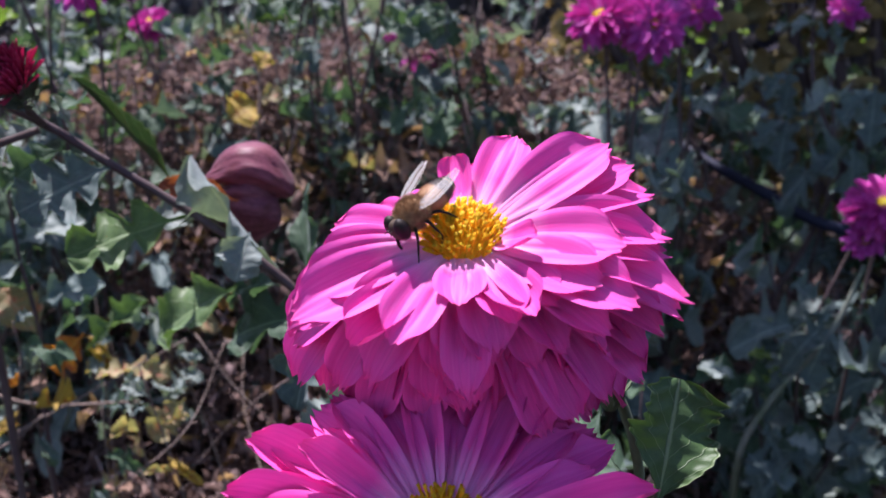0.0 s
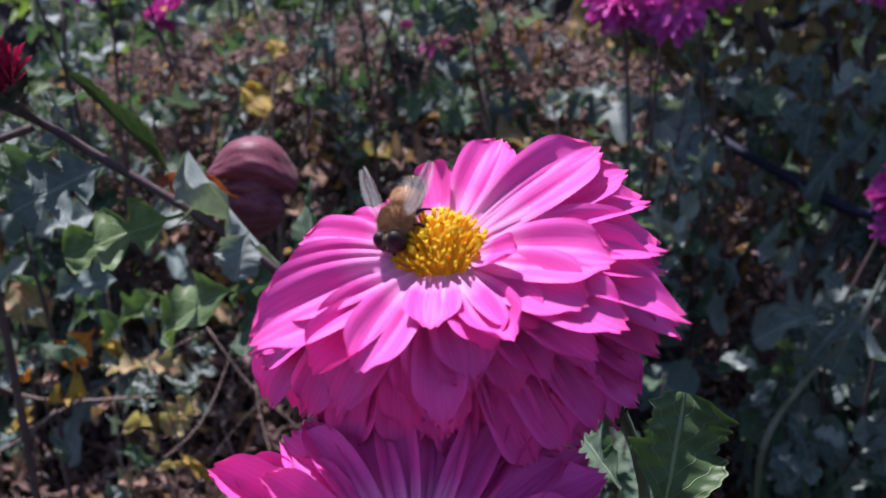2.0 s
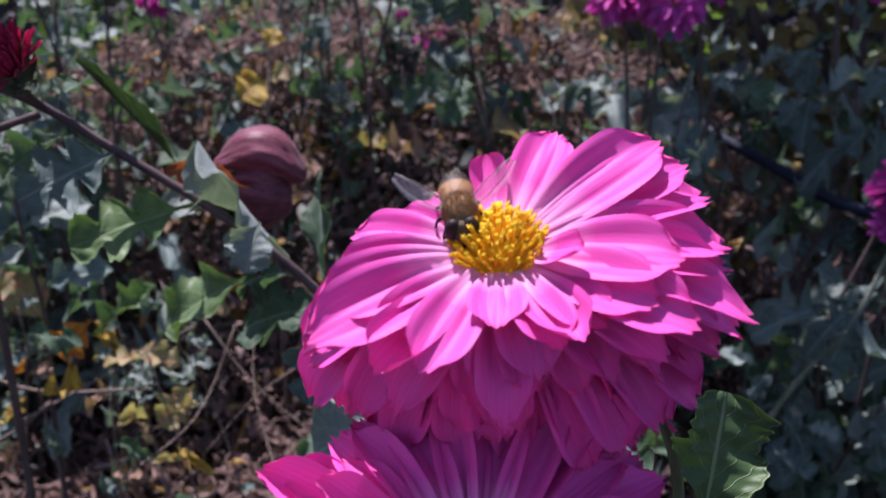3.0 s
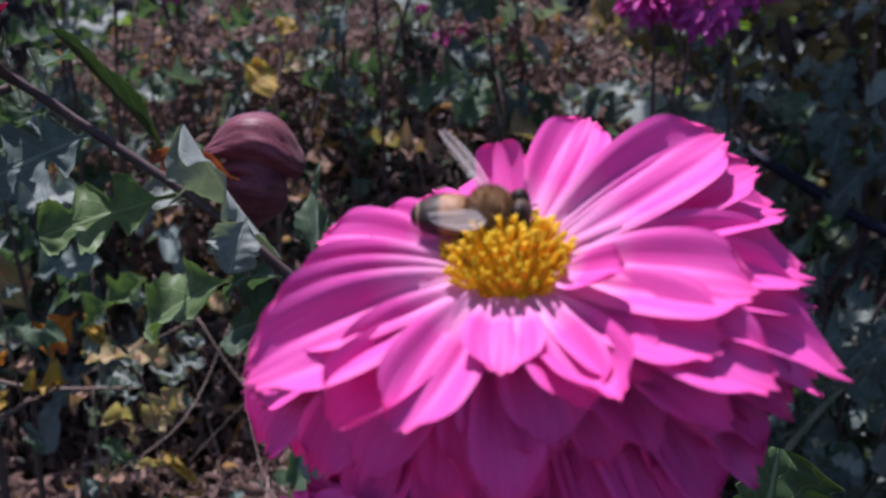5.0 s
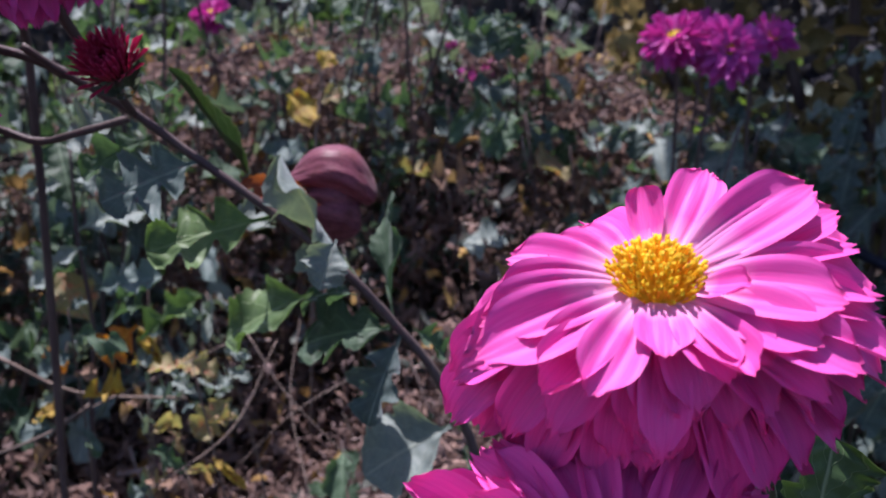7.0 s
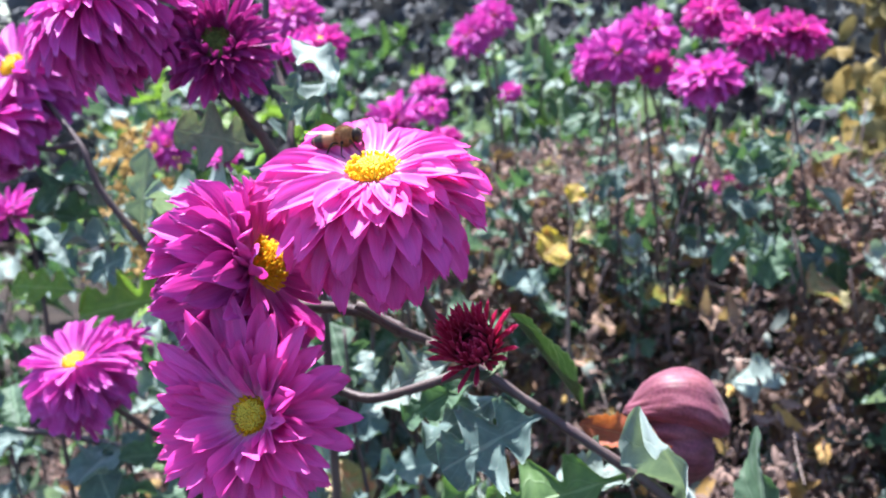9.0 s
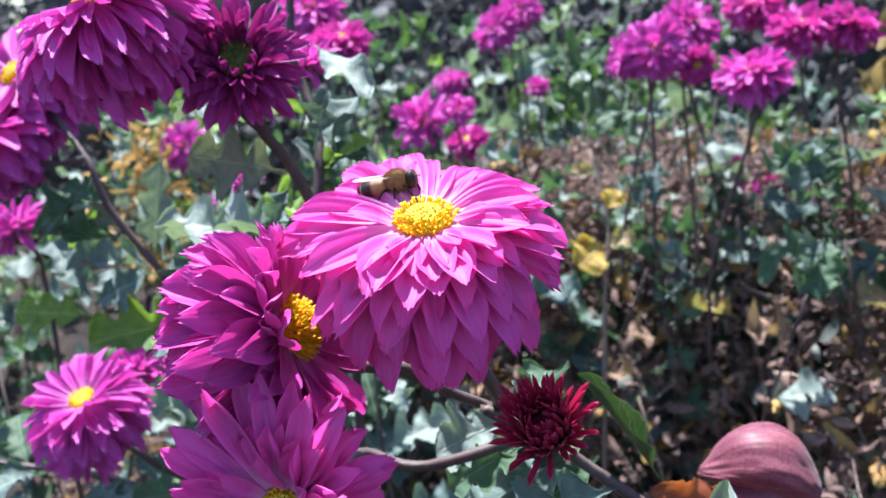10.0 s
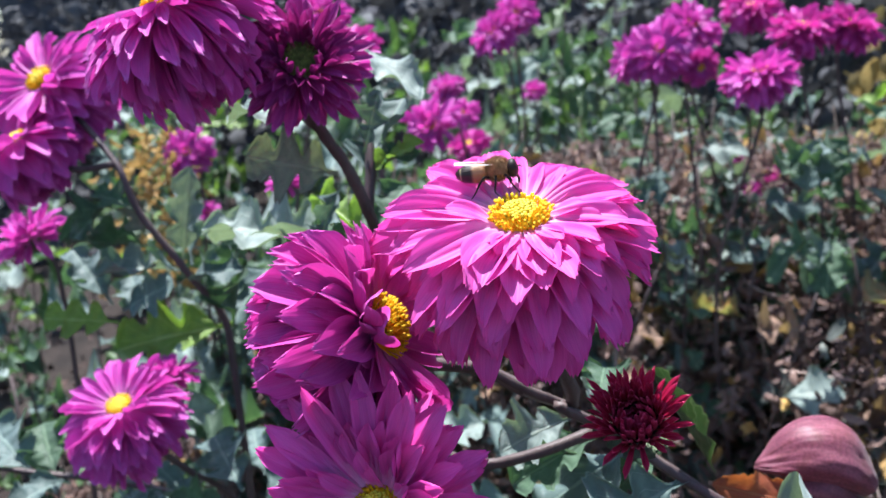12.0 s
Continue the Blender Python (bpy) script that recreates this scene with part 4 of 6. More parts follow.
# ---- the hero flower and its neighbour below ----
FULL = [(12, 8, 0.019, 0.0088, 0.0055, 0.0002, (0, 3)), (15, 0, 0.0255, 0.0105, 0.0055, -0.0005, (0, 1, 3)), (17, -9, 0.0285, 0.0115, 0.0055, -0.0012, (0, 1, 6)),
        (18, -19, 0.030, 0.012, 0.0055, -0.002, (1, 6)), (18, -31, 0.0315, 0.012, 0.005, -0.003, (6, 7)), (17, -45, 0.032, 0.012, 0.005, -0.0045, (6, 7)),
        (14, -60, 0.032, 0.0115, 0.004, -0.006, (6, 7))]


def stem_to_ground(plant, head_at, axis, foot, bend, r=0.0026, mat=None):
    a = Vector(axis).normalized()
    top = Vector(head_at) - a * 0.006
    stalk("stem", plant, [Vector(foot), Vector(foot).lerp(top, 0.55) + Vector(bend), top - a * 0.03, top], r * 1.3, r, mat or STEM_GREEN, 8, 8)


def build_hero():
    at, axis = (0.0024, 0.1614, 0.5725), (-0.06, -0.27, 0.96)
    p = thing("chrysanthemum", (0.02, 0.24, 0), "tall pink chrysanthemum in full bloom with a yellow eye", "flower", "pink chrysanthemums in bloom")
    top = [(357, 22, 0.0132, 0.0064, 3), (13, 14, 0.0160, 0.0074, 0), (26, 20, 0.0222, 0.0098, 0), (58, 16, 0.0292, 0.0128, 0), (64, 8, 0.0316, 0.0115, 0), (68, 2, 0.0346, 0.0125, 1),
           (86, -2, 0.0328, 0.0125, 1), (108, 6, 0.0232, 0.0125, 0), (122, 16, 0.0100, 0.0068, 3), (124, -2, 0.0214, 0.0128, 0), (140, -8, 0.0172, 0.0102, 0), (144, -16, 0.0148, 0.0096, 1),
           (184, -4, 0.0125, 0.0092, 0), (208, -10, 0.0214, 0.0102, 0), (224, -14, 0.0208, 0.0102, 1), (238, -4, 0.0286, 0.0125, 0), (248, -2, 0.0250, 0.0115, 0), (260, -2, 0.0214, 0.0110, 0),
           (282, 2, 0.0190, 0.0105, 0), (296, 6, 0.0136, 0.0090, 0), (318, 4, 0.0130, 0.0090, 0), (164, -28, 0.0172, 0.0110, 1)]
    side = [(104, -10, 0.0364, 0.0125, 1), (98, -15, 0.0406, 0.0125, 6), (104, -19, 0.0376, 0.0120, 6), (106, -27, 0.0376, 0.0125, 6), (92, -5, 0.0322, 0.0120, 1), (122, -7, 0.0280, 0.0128, 0),
            (130, -18, 0.0244, 0.0120, 1), (134, -23, 0.0208, 0.0115, 6), (150, -29, 0.0214, 0.0115, 6), (244, -11, 0.0292, 0.0120, 1), (260, -18, 0.0340, 0.0120, 6), (260, -30, 0.0406, 0.0120, 6),
            (258, -38, 0.0388, 0.0120, 6), (218, -31, 0.0256, 0.0120, 1), (104, -45, 0.0454, 0.0115, 6), (120, -46, 0.0382, 0.0115, 6), (104, -36, 0.0388, 0.0115, 6), (130, -16, 0.0262, 0.0120, 0),
            (112, -32, 0.0400, 0.0120, 6), (126, -36, 0.0360, 0.0120, 6), (140, -42, 0.0350, 0.0120, 6), (152, -48, 0.0350, 0.0115, 6), (120, -50, 0.0410, 0.0120, 6), (136, -54, 0.0385, 0.0120, 6),
            (238, -30, 0.0312, 0.0115, 6), (246, -44, 0.0355, 0.0115, 6), (228, -46, 0.0335, 0.0115, 6), (200, -40, 0.0250, 0.0115, 6), (180, -38, 0.0235, 0.0115, 1)]
    # those that hang at the near side are slender and rolled
    side = [(a, e, n, w * (0.76 if 125 < a < 240 and e < -15 else 0.94), s) for a, e, n, w, s in side]
    side += [(160, -9, 0.0172, 0.0092, 0), (151, -13, 0.0182, 0.0092, 3), (173, -24, 0.0186, 0.0082, 6), (194, -27, 0.0205, 0.0084, 6), (186, -46, 0.0265, 0.0085, 6), (167, -44, 0.0255, 0.0085, 7),
             (206, -52, 0.0300, 0.0086, 6), (222, -20, 0.0238, 0.0094, 3)]
    rings = [(15, -17, 0.0270, 0.0098, 0.0055, -0.0012, (1, 0)), (17, -22, 0.0300, 0.0096, 0.0055, -0.0022, (6, 1)), (19, -26, 0.0325, 0.0094, 0.0055, -0.003, (6, 1)),
             (21, -30, 0.034, 0.0094, 0.005, -0.0045, (6, 1)), (21, -39, 0.035, 0.0094, 0.005, -0.006, (6, 7)), (20, -50, 0.036, 0.0096, 0.005, -0.008, (6, 7))]
    front = [(-34, 0.0190), (-47, 0.0220), (-58, 0.0250), (-66, 0.029), (-73, 0.033), (-79, 0.0365)]
    flower_head(p, at, axis, rings, "pink", DISC_OPEN, 0, 21, top + side, front=front, skew=0.06)
    stem_to_ground(p, at, axis, p.location, (0.01, 0.02, 0))
    # the broad toothed leaf beside it, and a spent stalk
    leaf(p, (0.0485, 0.1925, 0.4960), (0.0560, 0.2050, 0.5255), 6, "in_shade", (0.25, -0.9, 0.05), 0.86, "toothed green leaf, painted darker for shade, paler at its lit rim")
    leaf(p, (0.0428, 0.2067, 0.4991), (0.0317, 0.2296, 0.5068), 0, "green", (-0.2, -0.7, 0.5), 0.7)
    return p


def build_neighbour():
    at, axis = (-0.0012, 0.1372, 0.5277), (0.03, -0.44, 0.9)
    p = thing("chrysanthemum", (0.0, 0.21, 0), "pink chrysanthemum in full bloom shaded by a taller one", "flower", "pink chrysanthemums in bloom")
    flower_head(p, at, axis, [(18, 11, 0.027, 0.0082, 0.0055, 0.0002, (0, 3)), (24, 4, 0.0308, 0.0088, 0.0055, 0, (0, 1, 3))] + [(a + 5, b - 2, c * 1.2, d * 0.9, e, f, g) for a, b, c, d, e, f, g in FULL[1:]],
                "pink", DISC_OPEN, 30, 22)
    stem_to_ground(p, at, axis, p.location, (-0.01, 0.03, 0))


def build_spent_stalk():
    p = thing("spent_flower_stalk", (0.03, 0.25, 0), "green stalk with a spent, petalless flower cup", "flower stalk")
    top = (0.0397, 0.2094, 0.5246)
    stalk("stem", p, [p.location, (0.0504, 0.2180, 0.4839), (0.0475, 0.2134, 0.5027), (0.0418, 0.2110, 0.5192), top], 0.0016, 0.0012, STEM_GREEN, 8, 6)
    child("calyx", CUP, p, Matrix.Translation(Vector(top) - p.location) @ Matrix.Diagonal((0.6, 0.6, 0.8, 1)))


build_hero()
build_neighbour()
build_spent_stalk()


# ---- the branching plant: visited flower, two nodding flowers, a bud, a curled dead leaf ----
C_AT, C_AXIS = (-0.1807, 0.3200, 0.6345), (-0.02, -0.31, 0.95)


def curled_leaf_mesh():
    """A dead leaf rolled up: a broad shell arched over a smaller fold that tapers down; long veins fan from one corner."""
    blocks = []
    for c, rad, seed in (((0.0, 0.0, 0.2), (0.5, 0.42, 0.33), 1), ((0.03, -0.06, -0.17), (0.37, 0.4, 0.38), 5)):
        def at(u, v, c=c, rad=rad, seed=seed):
            a, b = u * 2 * math.pi, (v - 0.5) * math.pi
            d = Vector((math.sin(b), math.cos(b) * math.cos(a), math.cos(b) * math.sin(a)))
            k = 1 + 0.09 * noise.noise(Vector((d.x * 1.1, d.y * 1.6, d.z * 1.8 + seed)))
            line = math.atan2(d.z, abs(d.y) + 0.4) * 3
            k += 0.006 * math.sin(line * 3.2 + d.x * 1.5 + seed) * math.cos(b) ** 0.5 if b * b < 2.4 else 0
            k += 0.03 * noise.noise(Vector((d.x * 3, d.y * 3, line * 5 + seed)))
            k -= 0.05 * math.exp(-(((line - 1.1 - 0.9 * d.x) / 0.35) ** 2)) * (1 if seed == 5 else 0.25)
            x, y, z = rad[0] * d.x * k, rad[1] * d.y * k, rad[2] * d.z * k
            if seed == 1:
                if z < 0:
                    z *= 0.52
                z -= 0.16 * max(0, d.x) ** 2 + 0.12 * max(0, -d.x) ** 2
                left = max(0.0, -d.x - 0.35) / 0.65
                x, y, z = x - 0.03 * left * left, y * (1 - 0.2 * left), z * (1 - 0.12 * left) - 0.05 * left * left
            else:
                t = max(0.0, -d.z)
                x, y = x * (1 - 0.6 * t * t) + 0.1 * t, y * (1 - 0.45 * t * t)
                k2 = math.exp(-(((d.z - 0.35 - 0.25 * d.x) / 0.12) ** 2))
                y *= 1 - 0.2 * k2
            return (c[0] + x, c[1] + y, c[2] + z)
        blocks.append(grid(at, 44, 80))
    v, f, uv = joined(blocks)
    return mesh_from("curled_leaf", v, f, CURLED, uv)


def curled_material():
    """Dead purple leaf: long pale streaks, dark veins, a soft sheen, reddish where light comes through."""
    mat, nt, bsdf, out = material("leaf_plum_dead")
    uv = nt.nodes.new("ShaderNodeTexCoord").outputs["UV"]
    streak = tex_noise(nt, mapped(nt, uv, (20, 2, 1)), 1.5, 5, 0.65)
    col = ramp(nt, streak, [(0.3, (0.12, 0.026, 0.05)), (0.5, (0.21, 0.055, 0.09)), (0.75, (0.38, 0.14, 0.18))])
    spots = tex_noise(nt, mapped(nt, uv, (5, 4, 1)), 2.0, 5, 0.7)
    col = mixed(nt, "MIX", ramp(nt, spots, [(0.48, (0, 0, 0)), (0.7, (0.7, 0.7, 0.7))]), col, (0.16, 0.045, 0.045))
    fleck = tex_noise(nt, mapped(nt, uv, (60, 40, 1)), 1.5, 5, 0.75)
    col = mixed(nt, "MULTIPLY", 0.8, col, ramp(nt, fleck, [(0.35, (0.45, 0.4, 0.45)), (0.6, (1.15, 1.15, 1.15))]))
    vein = nt.nodes.new("ShaderNodeTexWave")
    vein.inputs["Scale"].default_value, vein.inputs["Distortion"].default_value = 3.4, 1.6
    nt.links.new(mapped(nt, uv, (1, 0.25, 1)), vein.inputs["Vector"])
    lines = ramp(nt, vein.outputs["Fac"], [(0.0, (0.55, 0.5, 0.55)), (0.12, (1, 1, 1)), (1.0, (1, 1, 1))])
    col = mixed(nt, "MULTIPLY", 0.25, col, lines)
    nt.links.new(col, bsdf.inputs["Base Color"])
    bsdf.inputs["Roughness"].default_value = 0.5
    bsdf.inputs["Specular IOR Level"].default_value = 0.35
    bsdf.inputs["Sheen Weight"].default_value = 0.1
    n = bump(nt, bsdf, mixed(nt, "MULTIPLY", 1.0, mixed(nt, "MIX", 0.35, streak, fleck), lines), 0.3, 0.0005)
    add_translucency(nt, bsdf, out, mixed(nt, "MULTIPLY", 1.0, col, (1.7, 0.5, 0.4)), 0.25, n)
    return mat


CURLED = curled_material()


def build_branching():
    p = thing("chrysanthemum", (-0.0112, 0.3877, 0.0000), "branching chrysanthemum with pink flowers and a crimson bud", "flower", "pink chrysanthemums in bloom")
    ground = p.location.copy()
    main = [ground, (-0.0194, 0.3762, 0.4143), (-0.0400, 0.3782, 0.4568), (-0.0600, 0.3793, 0.4790), (-0.0744, 0.3785, 0.4943), (-0.1003, 0.3790, 0.5152), (-0.1210, 0.3796, 0.5288), (-0.1434, 0.3794, 0.5434),
            (-0.1625, 0.3751, 0.5580), (-0.1765, 0.3628, 0.5703), (-0.1740, 0.3710, 0.5666), (-0.1867, 0.3646, 0.5743), (-0.2006, 0.3585, 0.5848)]
    stalk("stem", p, main, 0.0021, 0.0015, STEM, 10, 6)
    a = Vector(C_AXIS).normalized()
    stalk("stem", p, [(-0.1740, 0.3709, 0.5663), (-0.1727, 0.3609, 0.5764), Vector(C_AT) - a * 0.02, Vector(C_AT) - a * 0.006], 0.002, 0.0018, STEM, 8, 5)
    d_at, d_axis = Vector((-0.2176, 0.3229, 0.6061)), Vector((0.95, 0.04, 0.3)).normalized()
    h_at, h_axis = Vector((-0.2139, 0.3017, 0.5675)), Vector((-0.12, -0.88, 0.42)).normalized()
    stalk("stem", p, [(-0.1867, 0.3646, 0.5743), (-0.2024, 0.3674, 0.5797), d_at - d_axis * 0.03, d_at - d_axis * 0.006], 0.002, 0.0016, STEM, 8, 6)
    stalk("stem", p, [(-0.1676, 0.3755, 0.5571), (-0.1861, 0.3698, 0.5511), (-0.2022, 0.3703, 0.5466), (-0.2178, 0.3677, 0.5510), h_at - h_axis * 0.03, h_at - h_axis * 0.006], 0.0018, 0.0014, STEM, 8, 6)
    b_at, b_axis = Vector((-0.1539, 0.3265, 0.5825)), Vector((-0.06, -0.74, 0.64)).normalized()
    stalk("stem", p, [(-0.1640, 0.3706, 0.5607), (-0.1617, 0.3525, 0.5697), b_at - b_axis * 0.006], 0.0017, 0.0015, STEM, 8, 6)
    tiers = [(10, 16, 0.011, 0.0058, 0.0065, 0.0004, (0, 10)), (15, 5, 0.0185, 0.0068, 0.0055, 0.0002, (0, 10)), (18, -2, 0.0235, 0.0076, 0.0055, -0.0004, (0, 10, 1)), (20, -8, 0.0275, 0.008, 0.0055, -0.001, (0, 10, 1)),
             (21, -15, 0.0295, 0.0082, 0.0055, -0.0018, (10, 1, 11)), (22, -23, 0.0305, 0.0082, 0.005, -0.0026, (1, 11)), (22, -33, 0.0315, 0.0082, 0.005, -0.0036, (6, 11)), (21, -44, 0.033, 0.0082, 0.005, -0.0048, (6, 11)),
             (19, -56, 0.0335, 0.0082, 0.0045, -0.006, (6, 11)), (15, -66, 0.033, 0.0082, 0.004, -0.007, (6, 11))]
    flower_head(p, C_AT, C_AXIS, tiers, "rose", DISC_RING, 10, 31,
                [(322, 4, 0.0304, 0.0085, 0), (334, 5, 0.0280, 0.0078, 10), (348, 9, 0.0245, 0.0085, 0), (358, 9, 0.0208, 0.0078, 0), (10, 7, 0.0184, 0.0084, 10), (28, 8, 0.0178, 0.0080, 0),
                 (36, 4, 0.0220, 0.0080, 10), (56, 2, 0.0208, 0.0080, 0), (62, 0, 0.0250, 0.0080, 10), (74, -3, 0.0244, 0.0080, 1), (90, -8, 0.0262, 0.0085, 1), (88, -12, 0.0298, 0.0085, 11),
                 (98, -22, 0.0292, 0.0085, 11), (98, -28, 0.0328, 0.0085, 6), (292, 0, 0.0304, 0.0078, 10), (278, -3, 0.0298, 0.0082, 0), (238, -2, 0.0256, 0.0082, 10), (274, -10, 0.0340, 0.0085, 1),
                 (280, 4, 0.0280, 0.0078, 10), (318, 6, 0.0292, 0.0078, 10), (108, 3, 0.0196, 0.0078, 0), (76, 4, 0.0214, 0.0076, 10),
                 (304, 8, 0.0220, 0.0075, 0)],
                front=[(8, 0.010), (2, 0.0165), (-3, 0.0195), (-9, 0.022), (-17, 0.0245), (-27, 0.027), (-38, 0.0295), (-50, 0.0315), (-61, 0.033), (-71, 0.0335)])
    flower_head(p, d_at, d_axis, [(7, 2, 0.013, 0.008, 0.0065, -0.0005, (0, 1)), (13, 14, 0.022, 0.0095, 0.0065, -0.001, (3, 0))] + [(a + 3, b + 4, c * 0.9, d * 0.76, e, f, g) for a, b, c, d, e, f, g in FULL[1:]], "magenta", DISC_OPEN, 40, 32)
    flower_head(p, h_at, h_axis, [(10, 48, 0.014, 0.0046, 0.005, 0.0005, (3, 0)), (17, 40, 0.020, 0.0058, 0.005, 0, (3, 0)), (20, 31, 0.022, 0.0058, 0.005, -0.0005, (3, 0)), (21, 21, 0.024, 0.006, 0.005, -0.001, (0, 10)),
                                  (20, 9, 0.025, 0.006, 0.005, -0.002, (0, 10)), (18, -6, 0.025, 0.0062, 0.005, -0.003, (1, 10)), (16, -24, 0.024, 0.0062, 0.005, -0.004, (6, 11))], "rose", DISC_SMALL, 70, 33,
                [(70 + 13 * k, 24 + 8 * (k % 2) - abs(k), 0.0305 - 0.001 * abs(k), 0.0062, (0, 10, 3)[k % 3]) for k in range(-4, 5)])
    flower_head(p, b_at, b_axis, [(a + 9, b + 10, c * 0.88, d * 0.66, e * 0.9, f, g) for a, b, c, d, e, f, g in ((12, 104, 0.0045, 0.0021, 0.0042, 0.001, (8,)), (18, 82, 0.0100, 0.0022, 0.0048, 0.0005, (8,)), (22, 70, 0.0118, 0.0023, 0.0053, 0, (8,)), (25, 56, 0.0128, 0.0023, 0.0056, 0, (8, 9)),
                                  (24, 42, 0.0132, 0.0023, 0.0056, -0.001, (8, 9)), (6, 22, 0.0135, 0.0026, 0.0052, -0.002, (9,)))], "wine", DISC_WINE, 0, 34, label="half-open crimson bud")
    # leaves up the stem
    leaf(p, (-0.1278, 0.4256, 0.5212), (-0.1501, 0.3762, 0.5785), 7, "in_shade", (0.63, -0.1, 0.45), 0.13, "narrow green leaf, painted darker for shade, paler at its wavy lit rim")
    leaf(p, (-0.1399, 0.3790, 0.5419), (-0.1720, 0.3561, 0.5285), 10, "blue", (0.15, -0.85, 0.5), 0.95, "blue-grey deeply lobed leaf")
    leaf(p, (-0.1120, 0.3801, 0.5195), (-0.1592, 0.3650, 0.5072), 10, "fresh", (0.1, -0.7, 0.65), 0.75)
    leaf(p, (-0.1106, 0.3838, 0.5144), (-0.1368, 0.3900, 0.5194), 1, "pale", (0.1, -0.5, 0.8), 1.0)
    leaf(p, (-0.0766, 0.3935, 0.4923), (-0.1102, 0.3735, 0.5426), 2, "pale", (-0.5, -0.6, 0.2), 0.55)
    leaf(p, (-0.0818, 0.3642, 0.5169), (-0.0854, 0.3495, 0.5030), 4, "pale", (0.1, -0.8, 0.5), 1.0)
    leaf(p, (-0.0592, 0.3837, 0.4762), (-0.0701, 0.4144, 0.5265), 4, "green", (-0.8, -0.5, 0.2), 0.3)
    leaf(p, (-0.0961, 0.3952, 0.4822), (-0.1430, 0.4029, 0.4588), 4, "fresh", (0.1, -0.55, 0.8), 0.62)
    leaf(p, (-0.0612, 0.3923, 0.4702), (-0.1055, 0.3997, 0.4628), 1, "green", (0.1, -0.6, 0.7), 1.0)
    leaf(p, (-0.0767, 0.3960, 0.4833), (-0.1070, 0.4061, 0.4843), 3, "green", (0.1, -0.6, 0.7), 0.8)
    leaf(p, (-0.0550, 0.3778, 0.4737), (-0.0689, 0.3577, 0.4426), 0, "blue", (-0.3, -0.8, 0.5), 0.9)
    leaf(p, (-0.0321, 0.4082, 0.4173), (-0.0714, 0.3921, 0.4012), 4, "pale", (0.0, -0.6, 0.8), 1.0)
    leaf(p, (-0.0514, 0.3927, 0.4708), (-0.0340, 0.3998, 0.4587), 0, "green", (0.0, -0.6, 0.8), 1.0)
    leaf(p, (-0.1540, 0.3783, 0.5508), (-0.1613, 0.3790, 0.5711), 2, "pale", (0.6, -0.6, 0.3), 0.3)
    leaf(p, (-0.1661, 0.3760, 0.5613), (-0.1713, 0.3796, 0.5736), 2, "pale", (0.6, -0.6, 0.3), 0.25)
    leaf(p, (-0.1757, 0.3891, 0.5555), (-0.1987, 0.3818, 0.5476), 1, "pale", (0, -0.7, 0.6), 1.1)
    leaf(p, (-0.1673, 0.3992, 0.5456), (-0.1966, 0.3892, 0.5321), 0, "green", (0, -0.7, 0.6), 0.9)
    leaf(p, (-0.1580, 0.4000, 0.5397), (-0.1843, 0.3813, 0.5310), 3, "blue", (0, -0.7, 0.6), 1.1)
    leaf(p, (-0.1470, 0.4025, 0.5392), (-0.1643, 0.3956, 0.5271), 0, "green", (0, -0.6, 0.7), 1.1)
    leaf(p, (-0.1669, 0.3931, 0.5600), (-0.1663, 0.4165, 0.5690), 1, "green", (0, -0.7, 0.6), 0.9)
    return p


build_branching()


def build_curled_leaf():
    at = Vector((-0.0945, 0.4270, 0.5195))
    t = thing("curled_dead_leaf", at, "curled purple-brown dead leaf caught on the stem", "leaf")
    m = Euler((radians(-6), radians(12), radians(6))).to_matrix().to_4x4() @ Matrix.Diagonal((0.040, 0.037, 0.044, 1))
    child("blade", curled_leaf_mesh(), t, m)
    leaf(t, (-0.0960, 0.4085, 0.5190), (-0.1285, 0.4000, 0.5300), 4, "rust", (0.1, -0.8, 0.5), 0.42, "orange-red dried flap", "flap")


build_curled_leaf()


